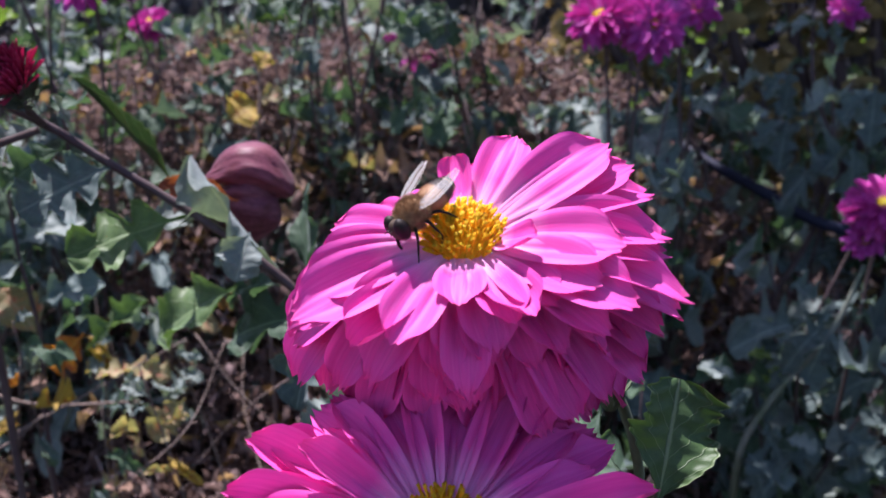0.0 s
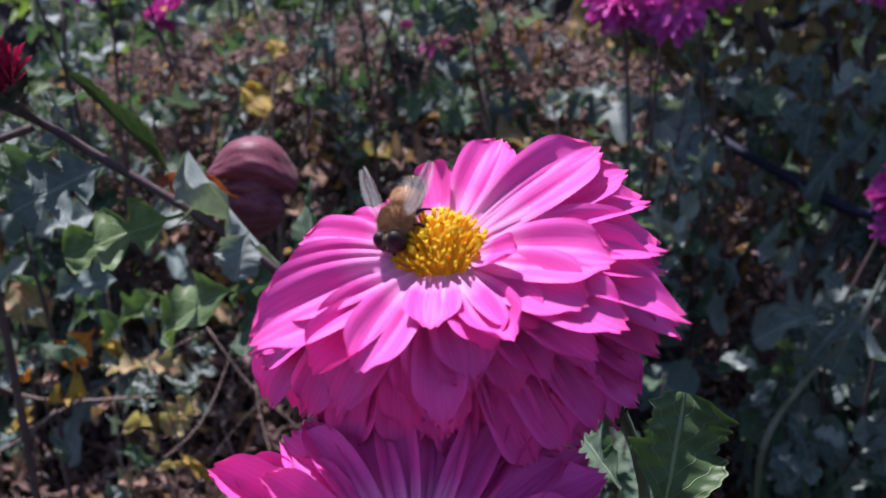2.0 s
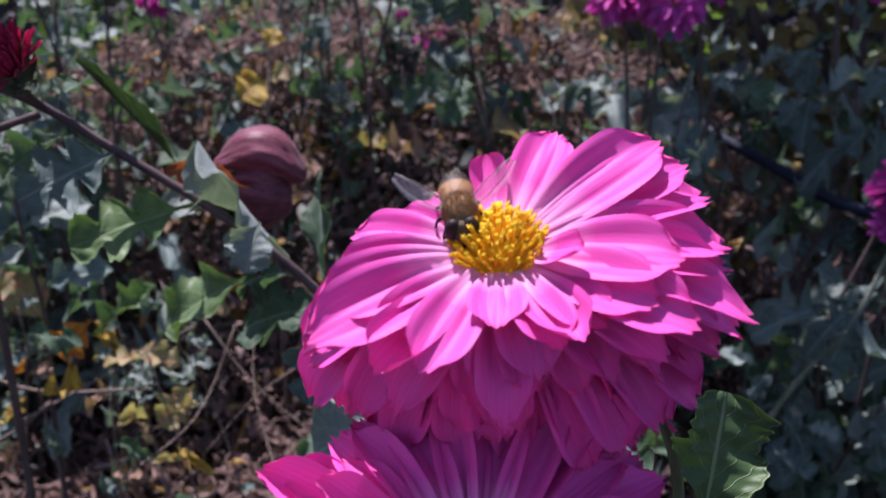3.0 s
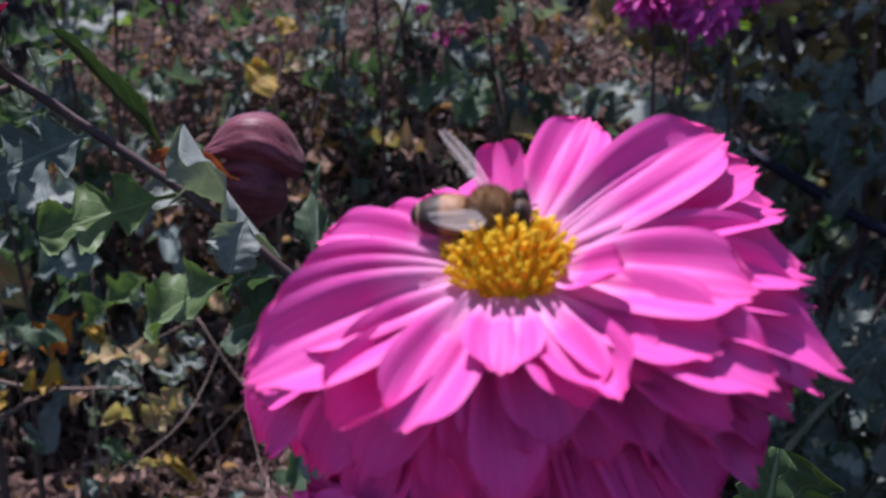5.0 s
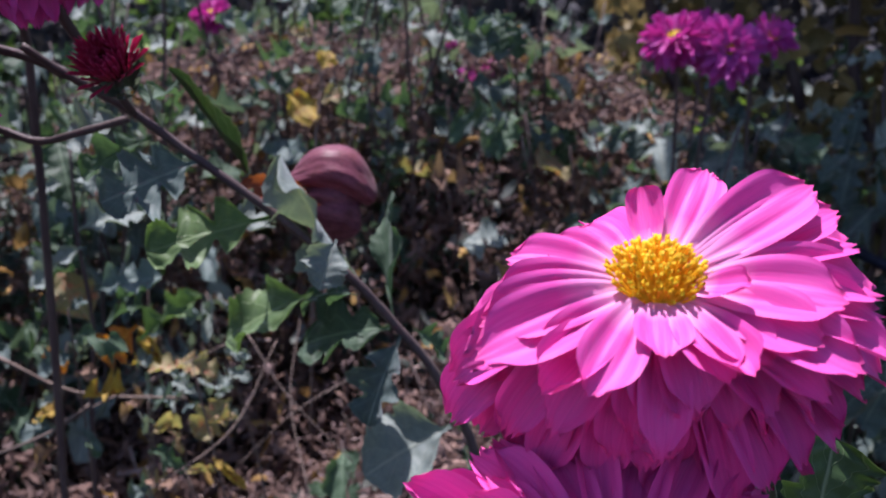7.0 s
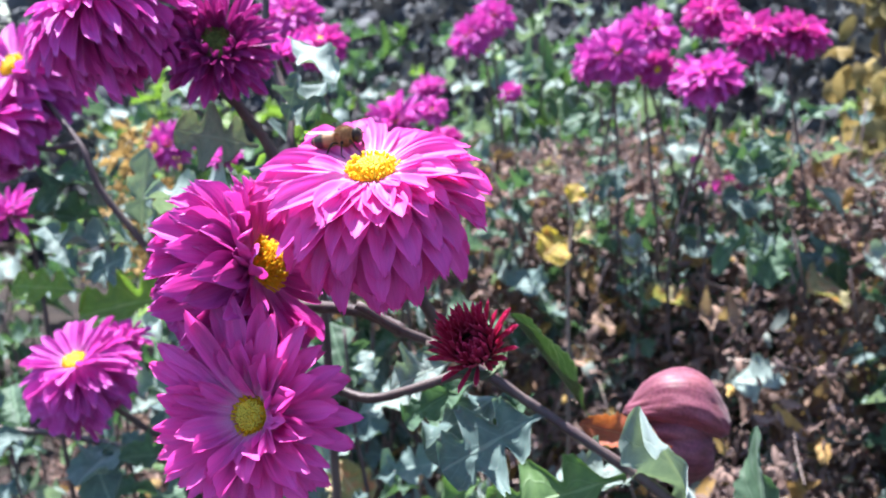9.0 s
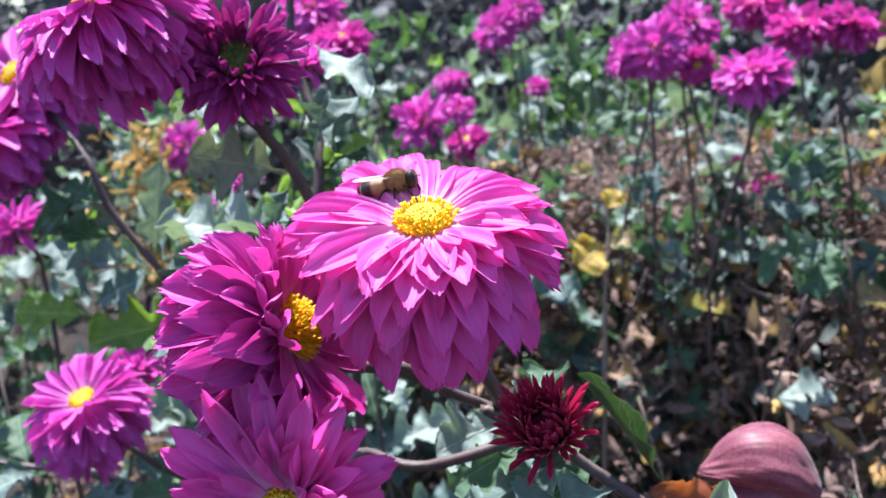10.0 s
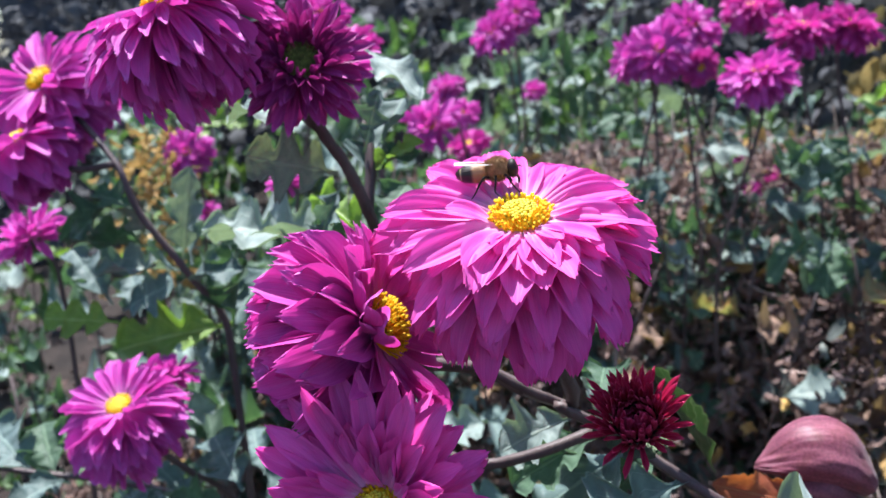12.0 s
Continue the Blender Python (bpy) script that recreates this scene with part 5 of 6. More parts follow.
# ---- side plants of the visited flower ----
def build_e():
    at, axis = (-0.3896, 0.4651, 0.5175), (-0.02, -0.46, 0.88)
    p = thing("chrysanthemum", (-0.4025, 0.5118, 0.0000), "purple-pink chrysanthemum on a slanting stem", "flower", "pink chrysanthemums in bloom")
    flower_head(p, at, axis, [(16, 26, 0.018, 0.0052, 0.005, 0, (0, 3))] + [(a + 10, b, c * 0.96, d * 0.52, e, f, g) for a, b, c, d, e, f, g in FULL[1:]], "plum", DISC_SMALL, 0, 41)
    ax = Vector(axis).normalized()
    stalk("stem", p, [p.location, (-0.3672, 0.5263, 0.4327), (-0.3795, 0.5004, 0.4693), Vector(at) - ax * 0.02, Vector(at) - ax * 0.006], 0.0021, 0.0013, STEM, 8, 6)
    stalk("stem", p, [(-0.3672, 0.5263, 0.4327), (-0.4327, 0.5155, 0.4517), (-0.4653, 0.5089, 0.4560), (-0.5099, 0.5003, 0.4637)], 0.0022, 0.0012, STEM, 8, 6)
    up = (0, -0.6, 0.8)
    leaf(p, (-0.3558, 0.5125, 0.4523), (-0.3825, 0.5329, 0.4763), 0, "blue", up, 1.1)
    leaf(p, (-0.3444, 0.5144, 0.4490), (-0.3261, 0.5435, 0.4651), 1, "blue", up, 1.1)
    leaf(p, (-0.3643, 0.5092, 0.4470), (-0.3800, 0.4877, 0.4603), 1, "green", up, 1.0)
    leaf(p, (-0.4624, 0.5095, 0.4559), (-0.4876, 0.5304, 0.4799), 1, "green", up, 1.0)
    leaf(p, (-0.4742, 0.5069, 0.4563), (-0.5153, 0.5238, 0.4795), 0, "blue", up, 1.1)
    leaf(p, (-0.4564, 0.5102, 0.4526), (-0.4658, 0.4778, 0.4589), 4, "blue", up, 0.7)
    leaf(p, (-0.4237, 0.5168, 0.4483), (-0.3987, 0.4876, 0.4339), 1, "blue", up, 1.1)
    leaf(p, (-0.3648, 0.5596, 0.4378), (-0.3841, 0.5831, 0.4597), 1, "blue", up, 0.8)
    leaf(p, (-0.4029, 0.5207, 0.4445), (-0.4058, 0.4800, 0.4532), 1, "blue", up, 1.0)
    small_head(p, (-0.4004, 0.4740, 0.4896), (0.0, -0.85, -0.4), "young", 0.9)
    small_head(p, (-0.3884, 0.5095, 0.5170), (0.1, 0.2, 0.9), "young", 0.6)


def build_left_cluster():
    p = thing("chrysanthemum", (-0.2842, 0.5452, 0.0000), "chrysanthemum cluster with dark plum flowers on purple stems", "flower", "pink chrysanthemums in bloom")
    # young dark flower, large nodding one, open one with its eye aslant
    g_at, g_axis = Vector((-0.2585, 0.3877, 0.6715)), Vector((0.4, -0.8, 0.45)).normalized()
    flower_head(p, g_at, g_axis, [(13, 66, 0.008, 0.0028, 0.0062, 0.001, (5, 3)), (16, 50, 0.012, 0.0032, 0.006, 0, (5, 3)), (19, 32, 0.015, 0.0034, 0.005, 0, (3, 0)), (21, 14, 0.018, 0.0038, 0.005, -0.001, (0, 3)),
                                  (20, 2, 0.019, 0.004, 0.005, -0.002, (0, 1)), (15, -14, 0.018, 0.004, 0.005, -0.003, (1, 2))], "dark", DISC_GREEN, 0, 51, label="dark plum half-open flower")
    k_at, k_axis = Vector((-0.2932, 0.3671, 0.6907)), Vector((-0.35, -0.18, 0.92)).normalized()
    flower_head(p, k_at, k_axis, [(a + 14, b - 12, c * 1.02, d * 0.44, e, f, g) for a, b, c, d, e, f, g in FULL], "plum", DISC_SMALL, 0, 52)
    stalk("stem", p, [p.location, (-0.2663, 0.4965, 0.5649), (-0.2530, 0.4319, 0.6128), (-0.2559, 0.4154, 0.6352), (-0.2594, 0.4021, 0.6494), g_at - g_axis * 0.006], 0.0024, 0.0017, STEM, 10, 7)
    stalk("stem", p, [(-0.2594, 0.4021, 0.6494), (-0.2752, 0.4018, 0.6638), (-0.2855, 0.3916, 0.6755), k_at - k_axis * 0.006], 0.002, 0.0016, STEM, 8, 6)
    stalk("stem", p, [(-0.2540, 0.4319, 0.6139), (-0.2547, 0.4421, 0.6357), (-0.2644, 0.4552, 0.6562), (-0.2699, 0.4575, 0.6713), (-0.2713, 0.4641, 0.7012)], 0.002, 0.0014, STEM, 8, 6)
    leaf(p, (-0.2890, 0.4500, 0.6000), (-0.3200, 0.4350, 0.6140), 0, "pale", (0, -0.4, 0.9), 0.8)
    leaf(p, (-0.2850, 0.4500, 0.5990), (-0.2720, 0.4400, 0.5860), 10, "green", (0.1, -0.75, 0.6), 0.8)
    leaf(p, (-0.2880, 0.4500, 0.6010), (-0.2710, 0.4500, 0.6070), 1, "green", (0, -0.6, 0.8), 0.8)
    leaf(p, (-0.2560, 0.4400, 0.6360), (-0.2490, 0.4350, 0.6590), 10, "blue", (-0.2, -0.85, 0.4), 0.75)
    leaf(p, (-0.2560, 0.4450, 0.6290), (-0.2390, 0.4400, 0.6390), 1, "green", (0.1, -0.6, 0.8), 0.8)
    leaf(p, (-0.2600, 0.4200, 0.6310), (-0.2850, 0.4000, 0.6400), 10, "dull", (0.15, -0.92, 0.25), 0.95)
    leaf(p, (-0.2660, 0.4400, 0.6240), (-0.2730, 0.4300, 0.6050), 2, "blue", (0.1, -0.7, 0.5), 0.7)
    leaf(p, (-0.2556, 0.4390, 0.6233), (-0.2505, 0.4590, 0.6588), 0, "blue", (-0.3, -0.6, 0.6), 0.8)
    leaf(p, (-0.2557, 0.4400, 0.6275), (-0.2357, 0.4376, 0.6423), 0, "lime", (0, -0.5, 0.8), 0.6)
    leaf(p, (-0.2614, 0.4601, 0.6742), (-0.2333, 0.4423, 0.6599), 4, "pale", (0.3, -0.4, 0.8), 0.5)
    leaf(p, (-0.2701, 0.4612, 0.5976), (-0.3366, 0.4690, 0.6070), 0, "pale", (0, -0.45, 0.9), 0.75)
    leaf(p, (-0.2667, 0.4617, 0.5963), (-0.2900, 0.4465, 0.5995), 0, "green", (0, -0.5, 0.8), 1.0)
    leaf(p, (-0.2615, 0.4534, 0.6005), (-0.2885, 0.4717, 0.6157), 2, "lime", (0, -0.5, 0.8), 0.7)
    leaf(p, (-0.2582, 0.4541, 0.6004), (-0.2508, 0.4716, 0.6227), 1, "green", (0, -0.6, 0.7), 0.9)
    leaf(p, (-0.2639, 0.4120, 0.6514), (-0.3034, 0.4257, 0.6592), 4, "pale", (0, -0.4, 0.9), 0.6)
    small_head(p, (-0.3052, 0.4792, 0.6194), (-0.1, -0.3, 0.9), "young", 0.35)
    small_head(p, (-0.2808, 0.4960, 0.6670), (-0.1, -0.3, 0.9), "young", 0.6)


def build_far_left():
    p = thing("chrysanthemum", (-0.3524, 0.5299, 0.0000), "chrysanthemum with an open pink flower above drooping leaves", "flower", "pink chrysanthemums in bloom")
    f_at, f_axis = Vector((-0.4665, 0.5467, 0.6633)), Vector((-0.26, -0.72, 0.65)).normalized()
    flower_head(p, f_at, f_axis, [(a + 3, b, c * 1.25, d * 0.85, e, f, g) for a, b, c, d, e, f, g in FULL], "plum", DISC_RING, 0, 61)
    stalk("stem", p, [p.location, (-0.3727, 0.5469, 0.5262), (-0.3855, 0.5318, 0.5644), (-0.4046, 0.5245, 0.5970), (-0.4160, 0.5275, 0.6211), f_at - f_axis * 0.006], 0.0021, 0.0015, STEM, 10, 7)
    i_at, i_axis = Vector((-0.4664, 0.5192, 0.6357)), Vector((-0.3, -0.3, 0.85)).normalized()
    flower_head(p, i_at, i_axis, [(a, b - 6, c * 0.95, d * 0.8, e, f, g) for a, b, c, d, e, f, g in FULL[1:]], "plum", DISC_SMALL, 0, 62)
    stalk("stem", p, [(-0.4160, 0.5275, 0.6211), (-0.4400, 0.5266, 0.6186), i_at - i_axis * 0.006], 0.002, 0.0015, STEM, 8, 5)
    up = (0, -0.55, 0.8)
    leaf(p, (-0.3698, 0.5486, 0.5306), (-0.4293, 0.5235, 0.5274), 0, "lime", (0.1, -0.75, 0.55), 0.85)
    leaf(p, (-0.3773, 0.5578, 0.5323), (-0.3913, 0.5839, 0.5676), 4, "green", (0.5, -0.7, 0.3), 0.6)
    leaf(p, (-0.3940, 0.5450, 0.5660), (-0.3820, 0.5350, 0.6150), 0, "pale", (0.3, -0.8, 0.5), 0.55)
    leaf(p, (-0.3680, 0.5450, 0.5310), (-0.3580, 0.5400, 0.5810), 2, "green", (-0.4, -0.8, 0.4), 0.7)
    leaf(p, (-0.3970, 0.5450, 0.5610), (-0.4270, 0.5200, 0.5730), 0, "pale", (0, -0.35, 0.95), 0.8)
    leaf(p, (-0.4110, 0.5500, 0.5710), (-0.4560, 0.5300, 0.5850), 2, "green", (0, -0.45, 0.9), 0.6)
    leaf(p, (-0.4270, 0.5350, 0.5410), (-0.3950, 0.5300, 0.5590), 10, "blue", (0.1, -0.75, 0.6), 0.9)
    leaf(p, (-0.4110, 0.5400, 0.5800), (-0.4150, 0.5300, 0.6080), 0, "dull", (0.2, -0.8, 0.4), 0.8)
    leaf(p, (-0.4270, 0.5300, 0.5360), (-0.4610, 0.5150, 0.5430), 10, "lime", (0, -0.75, 0.65), 0.8)
    leaf(p, (-0.3910, 0.5450, 0.5570), (-0.3620, 0.5300, 0.5720), 1, "blue", (0, -0.6, 0.8), 0.9)
    leaf(p, (-0.4403, 0.5732, 0.5258), (-0.4541, 0.5861, 0.5494), 1, "blue", up, 1.1)
    leaf(p, (-0.4620, 0.5797, 0.5302), (-0.4947, 0.5908, 0.5651), 0, "blue", up, 0.7)
    leaf(p, (-0.3953, 0.5495, 0.5597), (-0.4545, 0.5576, 0.5632), 2, "blue", up, 0.5)
    leaf(p, (-0.3924, 0.5509, 0.5626), (-0.4103, 0.5776, 0.6045), 2, "blue", (0.6, -0.7, 0.2), 0.5)
    leaf(p, (-0.4046, 0.5245, 0.5970), (-0.4271, 0.5224, 0.6104), 0, "green", up, 1.0)
    leaf(p, (-0.4144, 0.5347, 0.6054), (-0.4449, 0.5132, 0.5889), 1, "green", up, 0.8)
    leaf(p, (-0.3742, 0.5459, 0.5233), (-0.3651, 0.5776, 0.5596), 0, "blue", up, 0.9)


build_e()
build_left_cluster()
build_far_left()


def build_low_left():
    """Low turning sprigs with a few orange and yellow leaves."""
    p = thing("chrysanthemum_plant", (-0.2679, 0.5535, 0.0000), "withering chrysanthemum sprig with orange and yellow leaves", "plant", "chrysanthemum plants in the bed")
    stalk("stem", p, [p.location, (-0.2721, 0.5639, 0.3257), (-0.2720, 0.5718, 0.3863), (-0.2825, 0.5787, 0.4443), (-0.2917, 0.5950, 0.4989)], 0.0018, 0.0008, STEM, 8, 6)
    stalk("stem", p, [(-0.2726, 0.5660, 0.3328), (-0.2928, 0.5509, 0.3185), (-0.3302, 0.5352, 0.3038)], 0.0015, 0.0009, TWIG, 8, 6)
    stalk("stem", p, [(-0.3324, 0.5631, 0.3617), (-0.2842, 0.5677, 0.3392), (-0.2130, 0.5785, 0.3355)], 0.0013, 0.0009, TWIG, 8, 6)
    for a, m, e in (((-0.1812, 0.6132, 0.3721), (-0.1487, 0.5927, 0.3380), (-0.0977, 0.5716, 0.3013)), ((-0.0977, 0.6265, 0.3448), (-0.1429, 0.5984, 0.3221), (-0.1830, 0.5853, 0.2799)), ((-0.2832, 0.5375, 0.3318), (-0.2397, 0.5544, 0.3519), (-0.1815, 0.5934, 0.3759)),
                    ((-0.2283, 0.5539, 0.2807), (-0.1842, 0.5844, 0.3115), (-0.1639, 0.6307, 0.3607)), ((-0.1229, 0.5470, 0.2896), (-0.1470, 0.6007, 0.3298), (-0.1517, 0.6543, 0.3693))):
        stalk("twig", p, [a, m, e], 0.0007, 0.0004, TWIG, 5, 5)
    up = (0, -0.6, 0.8)
    leaf(p, (-0.2429, 0.5729, 0.3880), (-0.2668, 0.5651, 0.3638), 0, "orange", (0.2, -0.9, 0.3), 1.2)
    leaf(p, (-0.3038, 0.5663, 0.3704), (-0.2889, 0.5621, 0.3555), 4, "orange", (0.2, -0.9, 0.3), 0.7)
    leaf(p, (-0.2720, 0.5718, 0.3863), (-0.2933, 0.5710, 0.4196), 4, "turning", (0.3, -0.8, 0.4), 0.8)
    leaf(p, (-0.1930, 0.6158, 0.3194), (-0.2164, 0.5983, 0.2977), 1, "turning", (0, -0.8, 0.5), 1.1)
    leaf(p, (-0.2318, 0.6132, 0.3480), (-0.2017, 0.6121, 0.3422), 1, "turning", up, 1.0)
    leaf(p, (-0.2852, 0.5827, 0.4579), (-0.3010, 0.5962, 0.5035), 1, "green", (0.3, -0.8, 0.4), 0.9)
    leaf(p, (-0.2827, 0.5797, 0.4478), (-0.2464, 0.5960, 0.4648), 0, "pale", up, 1.0)
    leaf(p, (-0.2784, 0.5767, 0.4377), (-0.3114, 0.5597, 0.4182), 1, "pale", up, 0.8)
    leaf(p, (-0.2735, 0.5781, 0.4072), (-0.2344, 0.5838, 0.4235), 0, "blue", up, 1.0)
    leaf(p, (-0.2458, 0.5789, 0.3736), (-0.2103, 0.5994, 0.4045), 2, "fresh", up, 0.6)
    leaf(p, (-0.3100, 0.5654, 0.4713), (-0.2899, 0.5691, 0.4824), 0, "pale", up, 1.0)
    leaf(p, (-0.2650, 0.5670, 0.4739), (-0.2733, 0.5728, 0.4934), 1, "pale", up, 1.0)


build_low_left()


def build_low_sprigs():
    """Thin half-withered sprigs that stand in the sun below the branch, with small curled leaves."""
    rng = random.Random(91)
    for k in range(7):
        x, y, top = -0.335 + 0.032 * k + rng.gauss(0, 0.008), rng.uniform(0.55, 0.64), rng.uniform(0.33, 0.41)
        p = thing("withered_sprig", (x, y, 0), "thin half-withered sprig with small curled leaves", "plant", "withered sprigs below the branch")
        tip = Vector((x + rng.gauss(0, 0.03), y + rng.gauss(0, 0.015), top))
        mid = Vector((x, y, 0)).lerp(tip, 0.6) + Vector((rng.gauss(0, 0.014), 0, 0))
        stalk("stem", p, [(x, y, 0), mid, tip], 0.0012, 0.0005, TWIG, 6, 5)
        for j in range(11):
            f = 0.35 + 0.65 * (j + rng.random()) / 11
            q = mid.lerp(tip, (f - 0.35) / 0.65) if f > 0.6 else Vector((x, y, 0)).lerp(mid, 0.55 + 0.45 * (f - 0.35) / 0.25)
            a = rng.uniform(0, 6.283)
            d = Vector((math.cos(a), math.sin(a) - 0.3, rng.uniform(-0.5, 0.4))).normalized()
            leaf(p, q, q + d * rng.uniform(0.014, 0.032), rng.choice((0, 1, 3, 5, 8, 9)), rng.choice("pale blue turning green dry turning pale blue yellow".split()),
                 (rng.gauss(0, 0.4), rng.gauss(-0.4, 0.3), 0.8), rng.uniform(0.6, 1.1))


build_low_sprigs()


# ---- the drone fly ----
def blob(fn, rows=12, cols=18):
    return grid(fn, rows, cols)


def ellipsoid(c, r, squeeze=None):
    def at(u, v):
        a, b = u * 2 * math.pi, (v - 0.5) * math.pi
        k = squeeze(v) if squeeze else 1
        return (c[0] + r[0] * math.cos(b) * math.cos(a) * k, c[1] + r[1] * math.sin(b), c[2] + r[2] * math.cos(b) * math.sin(a) * k)
    return at


def banded_material():
    """Dark abdomen with tan bands along its length."""
    mat, nt, bsdf, out = material("fly_abdomen")
    uv = nt.nodes.new("ShaderNodeTexCoord").outputs["UV"]
    sep = nt.nodes.new("ShaderNodeSeparateXYZ")
    nt.links.new(uv, sep.inputs[0])
    dark, tan, pale = (0.03, 0.018, 0.012), (0.36, 0.19, 0.085), (0.5, 0.36, 0.2)
    col = ramp(nt, sep.outputs[1], [(0.0, dark), (0.21, dark), (0.23, pale), (0.26, dark), (0.44, dark), (0.5, tan), (0.62, tan), (0.74, (0.3, 0.14, 0.05)), (0.8, dark), (1.0, tan)])
    fine = tex_noise(nt, mapped(nt, uv, (30, 30, 1)), 3, 3)
    col = mixed(nt, "MULTIPLY", 0.6, col, ramp(nt, fine, [(0.3, (0.5, 0.5, 0.5)), (0.7, (1.2, 1.2, 1.2))]))
    nt.links.new(col, bsdf.inputs["Base Color"])
    bsdf.inputs["Roughness"].default_value = 0.55
    bump(nt, bsdf, fine, 0.4, 0.0001)
    return mat


def wing_material():
    mat, nt, bsdf, out = material("fly_wing")
    uv = nt.nodes.new("ShaderNodeTexCoord").outputs["UV"]
    w = nt.nodes.new("ShaderNodeTexWave")
    w.inputs["Scale"].default_value, w.inputs["Distortion"].default_value, w.inputs["Detail Scale"].default_value = 0.55, 7.0, 1.5
    nt.links.new(uv, w.inputs["Vector"])
    veins = ramp(nt, w.outputs["Fac"], [(0.0, (1, 1, 1)), (0.05, (1, 1, 1)), (0.1, (0, 0, 0))])
    bsdf.inputs["Base Color"].default_value = (0.75, 0.72, 0.68, 1)
    bsdf.inputs["Roughness"].default_value = 0.4
    nt.links.new(mixed(nt, "MIX", veins, (0.8, 0.76, 0.72), (0.14, 0.09, 0.06)), bsdf.inputs["Base Color"])
    tr = nt.nodes.new("ShaderNodeBsdfTransparent")
    mx = nt.nodes.new("ShaderNodeMixShader")
    nt.links.new(mixed(nt, "MIX", veins, (0.3, 0.3, 0.3), (0.55, 0.55, 0.55)), mx.inputs[0])
    nt.links.new(tr.outputs[0], mx.inputs[1])
    nt.links.new(bsdf.outputs[0], mx.inputs[2])
    nt.links.new(mx.outputs[0], out.inputs[0])
    return mat


FUR = plain_material("fly_fur", (0.26, 0.15, 0.075), (0.56, 0.37, 0.2), 700, 0.9, 0.4, 0.0001)
FLY_DARK = plain_material("fly_dark", (0.012, 0.009, 0.008), (0.03, 0.022, 0.018), 900, 0.4, 0.3, 0.0001)
FLY_EYE = plain_material("fly_eye", (0.014, 0.009, 0.008), (0.028, 0.017, 0.014), 900, 0.55, 0.15, 0.00005)
FLY_FACE = plain_material("fly_face", (0.07, 0.05, 0.035), (0.14, 0.1, 0.065), 900, 0.7, 0.3, 0.0001)
mm = 0.00112


def furry(fn, n, length, seed, rows=14, cols=20, thick=0.06):
    """A body with short hairs standing off it."""
    rng = random.Random(seed)
    blocks = [grid(fn, rows, cols)]
    for _ in range(n):
        u, v = rng.random(), 0.5 + math.asin(rng.uniform(-0.98, 0.98)) / math.pi
        p = Vector(fn(u, v))
        q = (Vector(fn(u, min(1, v + 0.01))) - p).cross(Vector(fn(u + 0.01, v)) - p).normalized()
        d = (q + Vector((rng.gauss(0, 0.3), rng.gauss(-0.35, 0.3), rng.gauss(0, 0.3)))).normalized() * length * rng.uniform(0.5, 1.2)
        s = d.orthogonal().normalized() * thick * mm
        p = p - d * 0.1
        blocks.append(([p - s, p + s, p + d], [(0, 1, 2)], [(u, v)] * 3))
    return joined(blocks)


def wing_shape():
    def at(u, v):
        w = 2.9 * mm * math.sin(math.pi * min(1, 0.06 + 0.86 * v**0.9)) ** 0.65
        return ((u - 0.25) * w, -v * 8.8 * mm, 0.2 * mm * math.sin(u * 9) * v + 0.3 * mm * v * v)
    return grid(at, 12, 8)


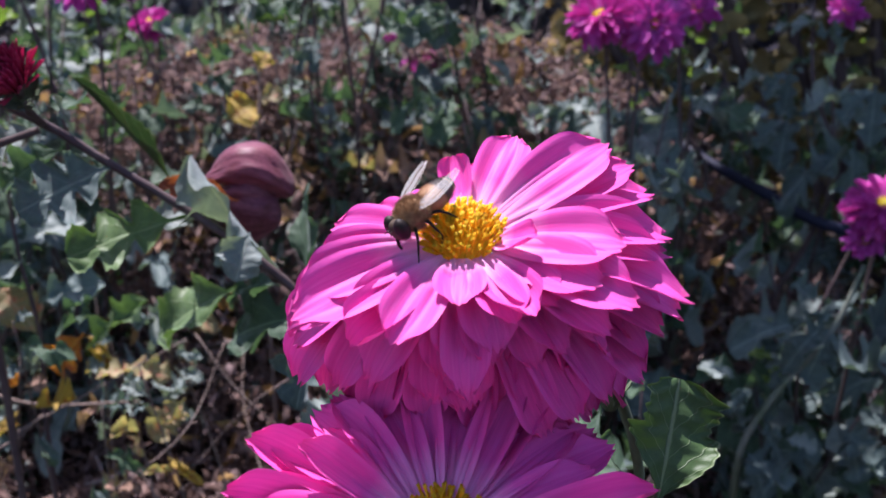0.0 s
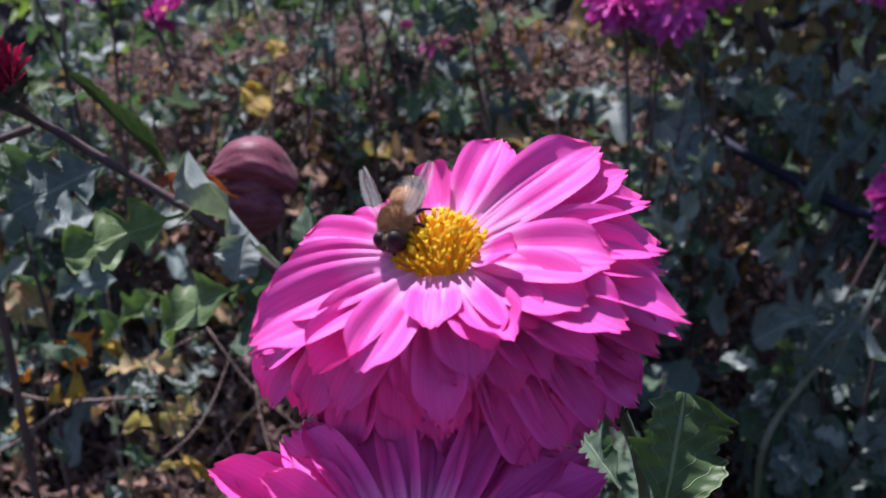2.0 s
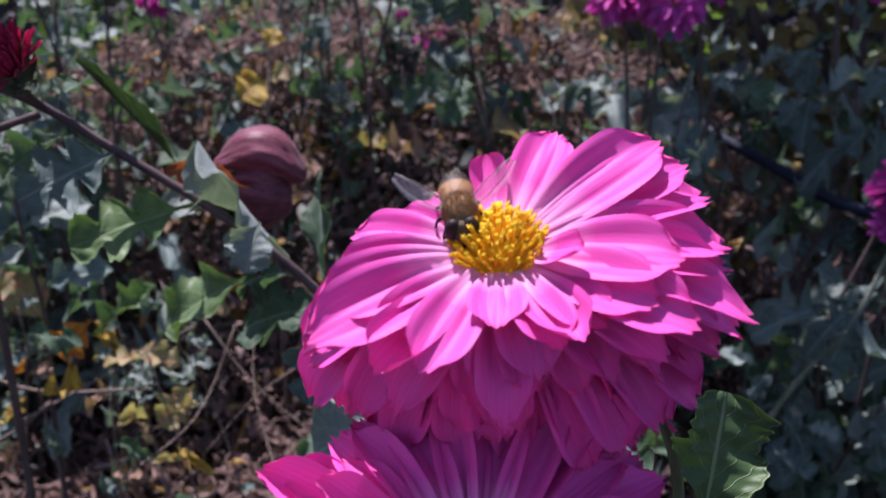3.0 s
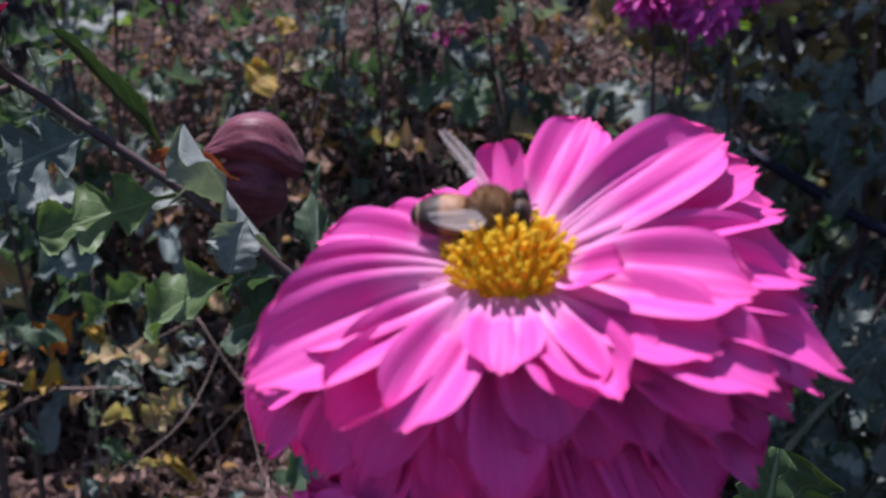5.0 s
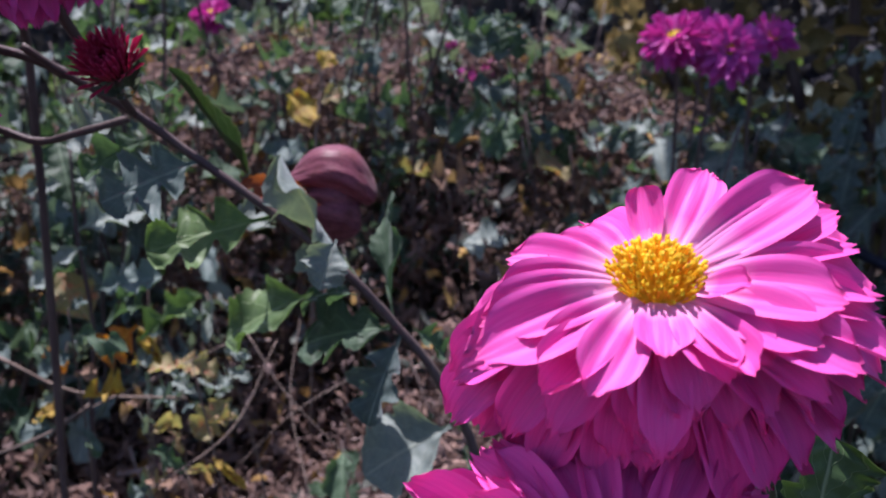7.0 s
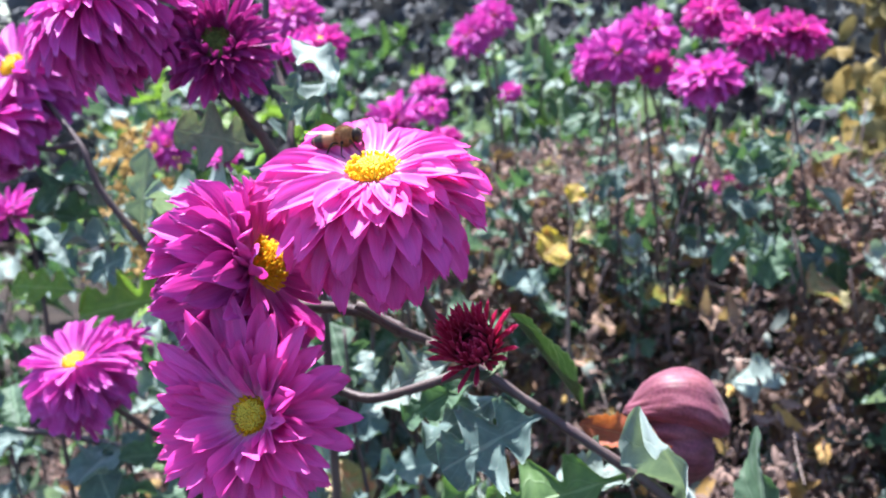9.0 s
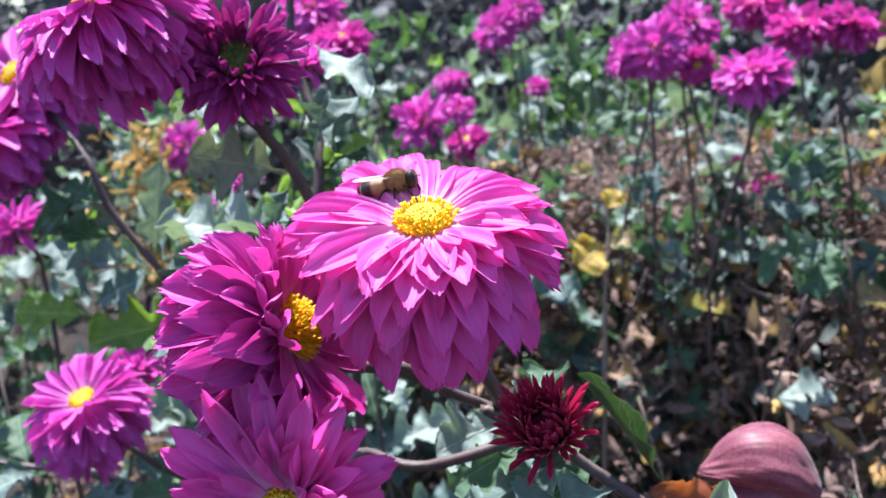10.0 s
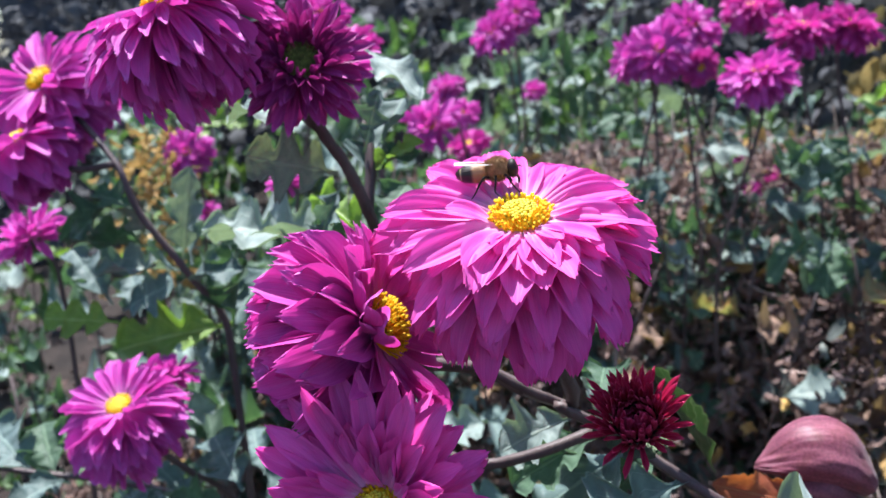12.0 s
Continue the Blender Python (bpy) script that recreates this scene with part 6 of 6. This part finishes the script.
def build_fly():
    fly = thing("drone_fly", (0, 0, 0), "furry brown drone fly with a banded abdomen, feeding on a flower", "insect")
    v, f, uv = furry(ellipsoid((0, 1.3 * mm, 0.4 * mm), (2.65 * mm, 2.75 * mm, 2.4 * mm)), 6000, 0.9 * mm, 1, thick=0.035)
    child("thorax", mesh_from("thorax", v, f, FUR, uv), fly)
    v, f, uv = furry(ellipsoid((0, -3.7 * mm, 0), (2.75 * mm, 3.9 * mm, 2.1 * mm), lambda v: 0.84 + 0.26 * v), 2600, 0.45 * mm, 2, 18, 22, 0.03)
    child("abdomen", mesh_from("abdomen", v, f, banded_material(), uv), fly, None, "dark abdomen with tan bands")
    v, f, uv = grid(ellipsoid((0, 4.7 * mm, -0.1 * mm), (2.0 * mm, 1.25 * mm, 1.85 * mm)), 10, 16)
    head = child("head", mesh_from("head", v, f, FLY_FACE, uv), fly, None, "pale downy face between dark eyes")
    for s in (-1, 1):
        v, f, uv = grid(ellipsoid((s * 1.25 * mm, 4.6 * mm, 0.25 * mm), (1.35 * mm, 1.2 * mm, 1.95 * mm)), 12, 16)
        child("eye", mesh_from("eye", v, f, FLY_EYE, uv), head, None, "large dark brown eye")
        v, f = tube_data([(s * 0.3 * mm, 5.7 * mm, 0.5 * mm), (s * 0.5 * mm, 6.3 * mm, 0.6 * mm), (s * 0.8 * mm, 6.6 * mm, 0.3 * mm)], 0.16 * mm, 0.06 * mm, 5, 4, 0)
        child("antenna", mesh_from("antenna", v, f, FLY_DARK), head)
    v, f = tube_data([(0, 5.4 * mm, -1.2 * mm), (0, 5.8 * mm, -2.2 * mm), (0, 5.7 * mm, -3.2 * mm)], 0.35 * mm, 0.22 * mm, 6, 4, 0)
    child("proboscis", mesh_from("proboscis", v, f, FLY_DARK), head)
    for s in (-1, 1):
        for y0, y1, y2, out in ((2.4, 3.9, 5.0, 2.8), (1.0, 0.7, 0.4, 3.6), (-0.4, -2.8, -3.9, 3.2)):
            v, f = tube_data([(s * 1.2 * mm, y0 * mm, -1.1 * mm), (s * out * 0.8 * mm, (y0 + y1) / 2 * mm, -0.9 * mm), (s * out * mm, y1 * mm, -2.2 * mm),
                              (s * (out + 0.2) * mm, y2 * mm, -4.0 * mm), (s * (out + 0.6) * mm, (y2 + 0.9 * (1 if y2 > 0 else -1)) * mm, -5.0 * mm)], 0.34 * mm, 0.1 * mm, 6, 4, 0)
            child("leg", mesh_from("leg", v, f, FLY_DARK), fly, None, "thin dark jointed leg")
    wings = []
    wm = wing_material()
    v, f, uv = wing_shape()
    for s in (-1, 1):
        vv = [(p[0] * s, p[1], p[2]) for p in v]
        wings.append(child("wing", mesh_from("wing", vv, f, wm, uv), fly, None, "clear veined wing"))
    return fly, wings


FLY, WINGS = build_fly()


def fly_pose(tail, head, up):
    """From the tip of the tail to the head, the back towards up."""
    tail, head = Vector(tail), Vector(head)
    y = (head - tail).normalized()
    z = Vector(up)
    z = (z - y * z.dot(y)).normalized()
    m = Matrix((y.cross(z), y, z)).transposed().to_4x4()
    m.translation = tail.lerp(head, 0.56)
    return m


def wing_pose(side, spread, lift):
    """Swept back at spread 0; the further it is spread, the more its fore edge dips."""
    dip = Euler((0, radians(side * 0.55 * max(0, spread)), 0)).to_matrix().to_4x4()
    return Matrix.Translation((side * 1.6 * mm, 1.0 * mm, 1.7 * mm)) @ Euler((radians(-lift), 0, radians(side * spread))).to_matrix().to_4x4() @ dip


def motions():
    back, low, first, side = (-0.1, -0.35, 0.93), (-0.05, -0.45, 0.9), (-0.32, -0.25, 0.9), (0.0, 0.0, 1.0)
    rows = [
        (0.0, fly_pose((0.0006, 0.1625, 0.5842), (-0.0104, 0.1535, 0.5759), first)),
        (0.5, fly_pose((0.0008, 0.1648, 0.5840), (-0.0079, 0.1550, 0.5763), first)),
        (1.0, fly_pose((-0.0028, 0.1664, 0.5842), (-0.0084, 0.1560, 0.5751), first)),
        (1.5, fly_pose((-0.0026, 0.1662, 0.5843), (-0.0073, 0.1558, 0.5753), first)),
        (2.0, fly_pose((-0.0021, 0.1667, 0.5846), (-0.0056, 0.1564, 0.5759), first)),
        (2.2, fly_pose((-0.0029, 0.1719, 0.5833), (-0.0057, 0.1599, 0.5755), back)),
        (2.5, fly_pose((-0.0032, 0.1718, 0.5816), (-0.0040, 0.1579, 0.5776), back)),
        (2.7, fly_pose((-0.0029, 0.1710, 0.5799), (-0.0004, 0.1578, 0.5748), back)),
        (3.0, fly_pose((-0.0051, 0.1716, 0.5831), (-0.0034, 0.1588, 0.5763), back)),
        (3.2, fly_pose((-0.0055, 0.1710, 0.5824), (-0.0025, 0.1589, 0.5775), back)),
        (4.0, fly_pose((-0.0079, 0.1684, 0.5813), (0.0002, 0.1725, 0.5758), back)),
        (4.8, fly_pose((-0.0124, 0.1651, 0.5802), (0.0024, 0.1640, 0.5820), low)),
        (5.0, fly_pose((-0.0095, 0.1645, 0.5782), (0.0044, 0.1634, 0.5796), low)),
        (5.2, fly_pose((-0.0045, 0.1620, 0.5821), (0.0082, 0.1607, 0.5832), low)),
        (5.3, fly_pose((-0.0023, 0.1612, 0.5820), (0.0097, 0.1606, 0.5855), low)),
        (5.4, fly_pose((-0.0045, 0.1599, 0.5809), (0.0072, 0.1588, 0.5862), low)),
        (5.5, fly_pose((-0.0061, 0.1602, 0.5917), (0.0075, 0.1588, 0.5991), low)),
        (5.6, fly_pose((0.0012, 0.1672, 0.6205), (0.0125, 0.1651, 0.6261), low)),
        (6.0, fly_pose((0.0039, 0.2514, 0.6590), (-0.0084, 0.2518, 0.6622), (0, 0, 1))),
        (6.7, fly_pose((-0.1740, 0.3484, 0.6779), (-0.1885, 0.3479, 0.6771), (0, 0, 1))),
        (7.4, fly_pose((-0.2602, 0.3840, 0.6762), (-0.2436, 0.3782, 0.6826), (0, -0.2, 1))),
        (8.0, fly_pose((-0.2057, 0.3318, 0.6485), (-0.1894, 0.3303, 0.6504), side)),
        (8.3, fly_pose((-0.2015, 0.3261, 0.6421), (-0.1860, 0.3277, 0.6448), side)),
        (8.5, fly_pose((-0.2024, 0.3276, 0.6443), (-0.1867, 0.3296, 0.6465), side)),
        (9.0, fly_pose((-0.2011, 0.3259, 0.6422), (-0.1853, 0.3281, 0.6445), side)),
        (9.5, fly_pose((-0.2011, 0.3252, 0.6419), (-0.1861, 0.3272, 0.6444), side)),
        (10.0, fly_pose((-0.1985, 0.3273, 0.6409), (-0.1855, 0.3293, 0.6437), side)),
        (10.5, fly_pose((-0.1979, 0.3261, 0.6404), (-0.1853, 0.3282, 0.6446), side)),
        (11.0, fly_pose((-0.1978, 0.3281, 0.6414), (-0.1844, 0.3310, 0.6443), side)),
        (11.5, fly_pose((-0.1974, 0.3255, 0.6419), (-0.1844, 0.3273, 0.6449), side)),
        (12.0, fly_pose((-0.1966, 0.3260, 0.6443), (-0.1824, 0.3286, 0.6455), side)),
    ]
    walk(FLY, rows)
    beat = [(0, 15, 9), (1.5, 15, 9), (2.2, 45, 24), (2.5, 62, 26), (3.2, 60, 26), (4.8, 46, 30), (5.4, 46, 28), (5.5, 85, 10), (6.7, 85, 25),
            (8.0, 60, 15), (8.3, -3, 4), (12, -4, 3)]
    for wing, side in zip(WINGS, (-1, 1)):
        walk(wing, [(t, wing_pose(side, spread, lift)) for t, spread, lift in beat])


motions()
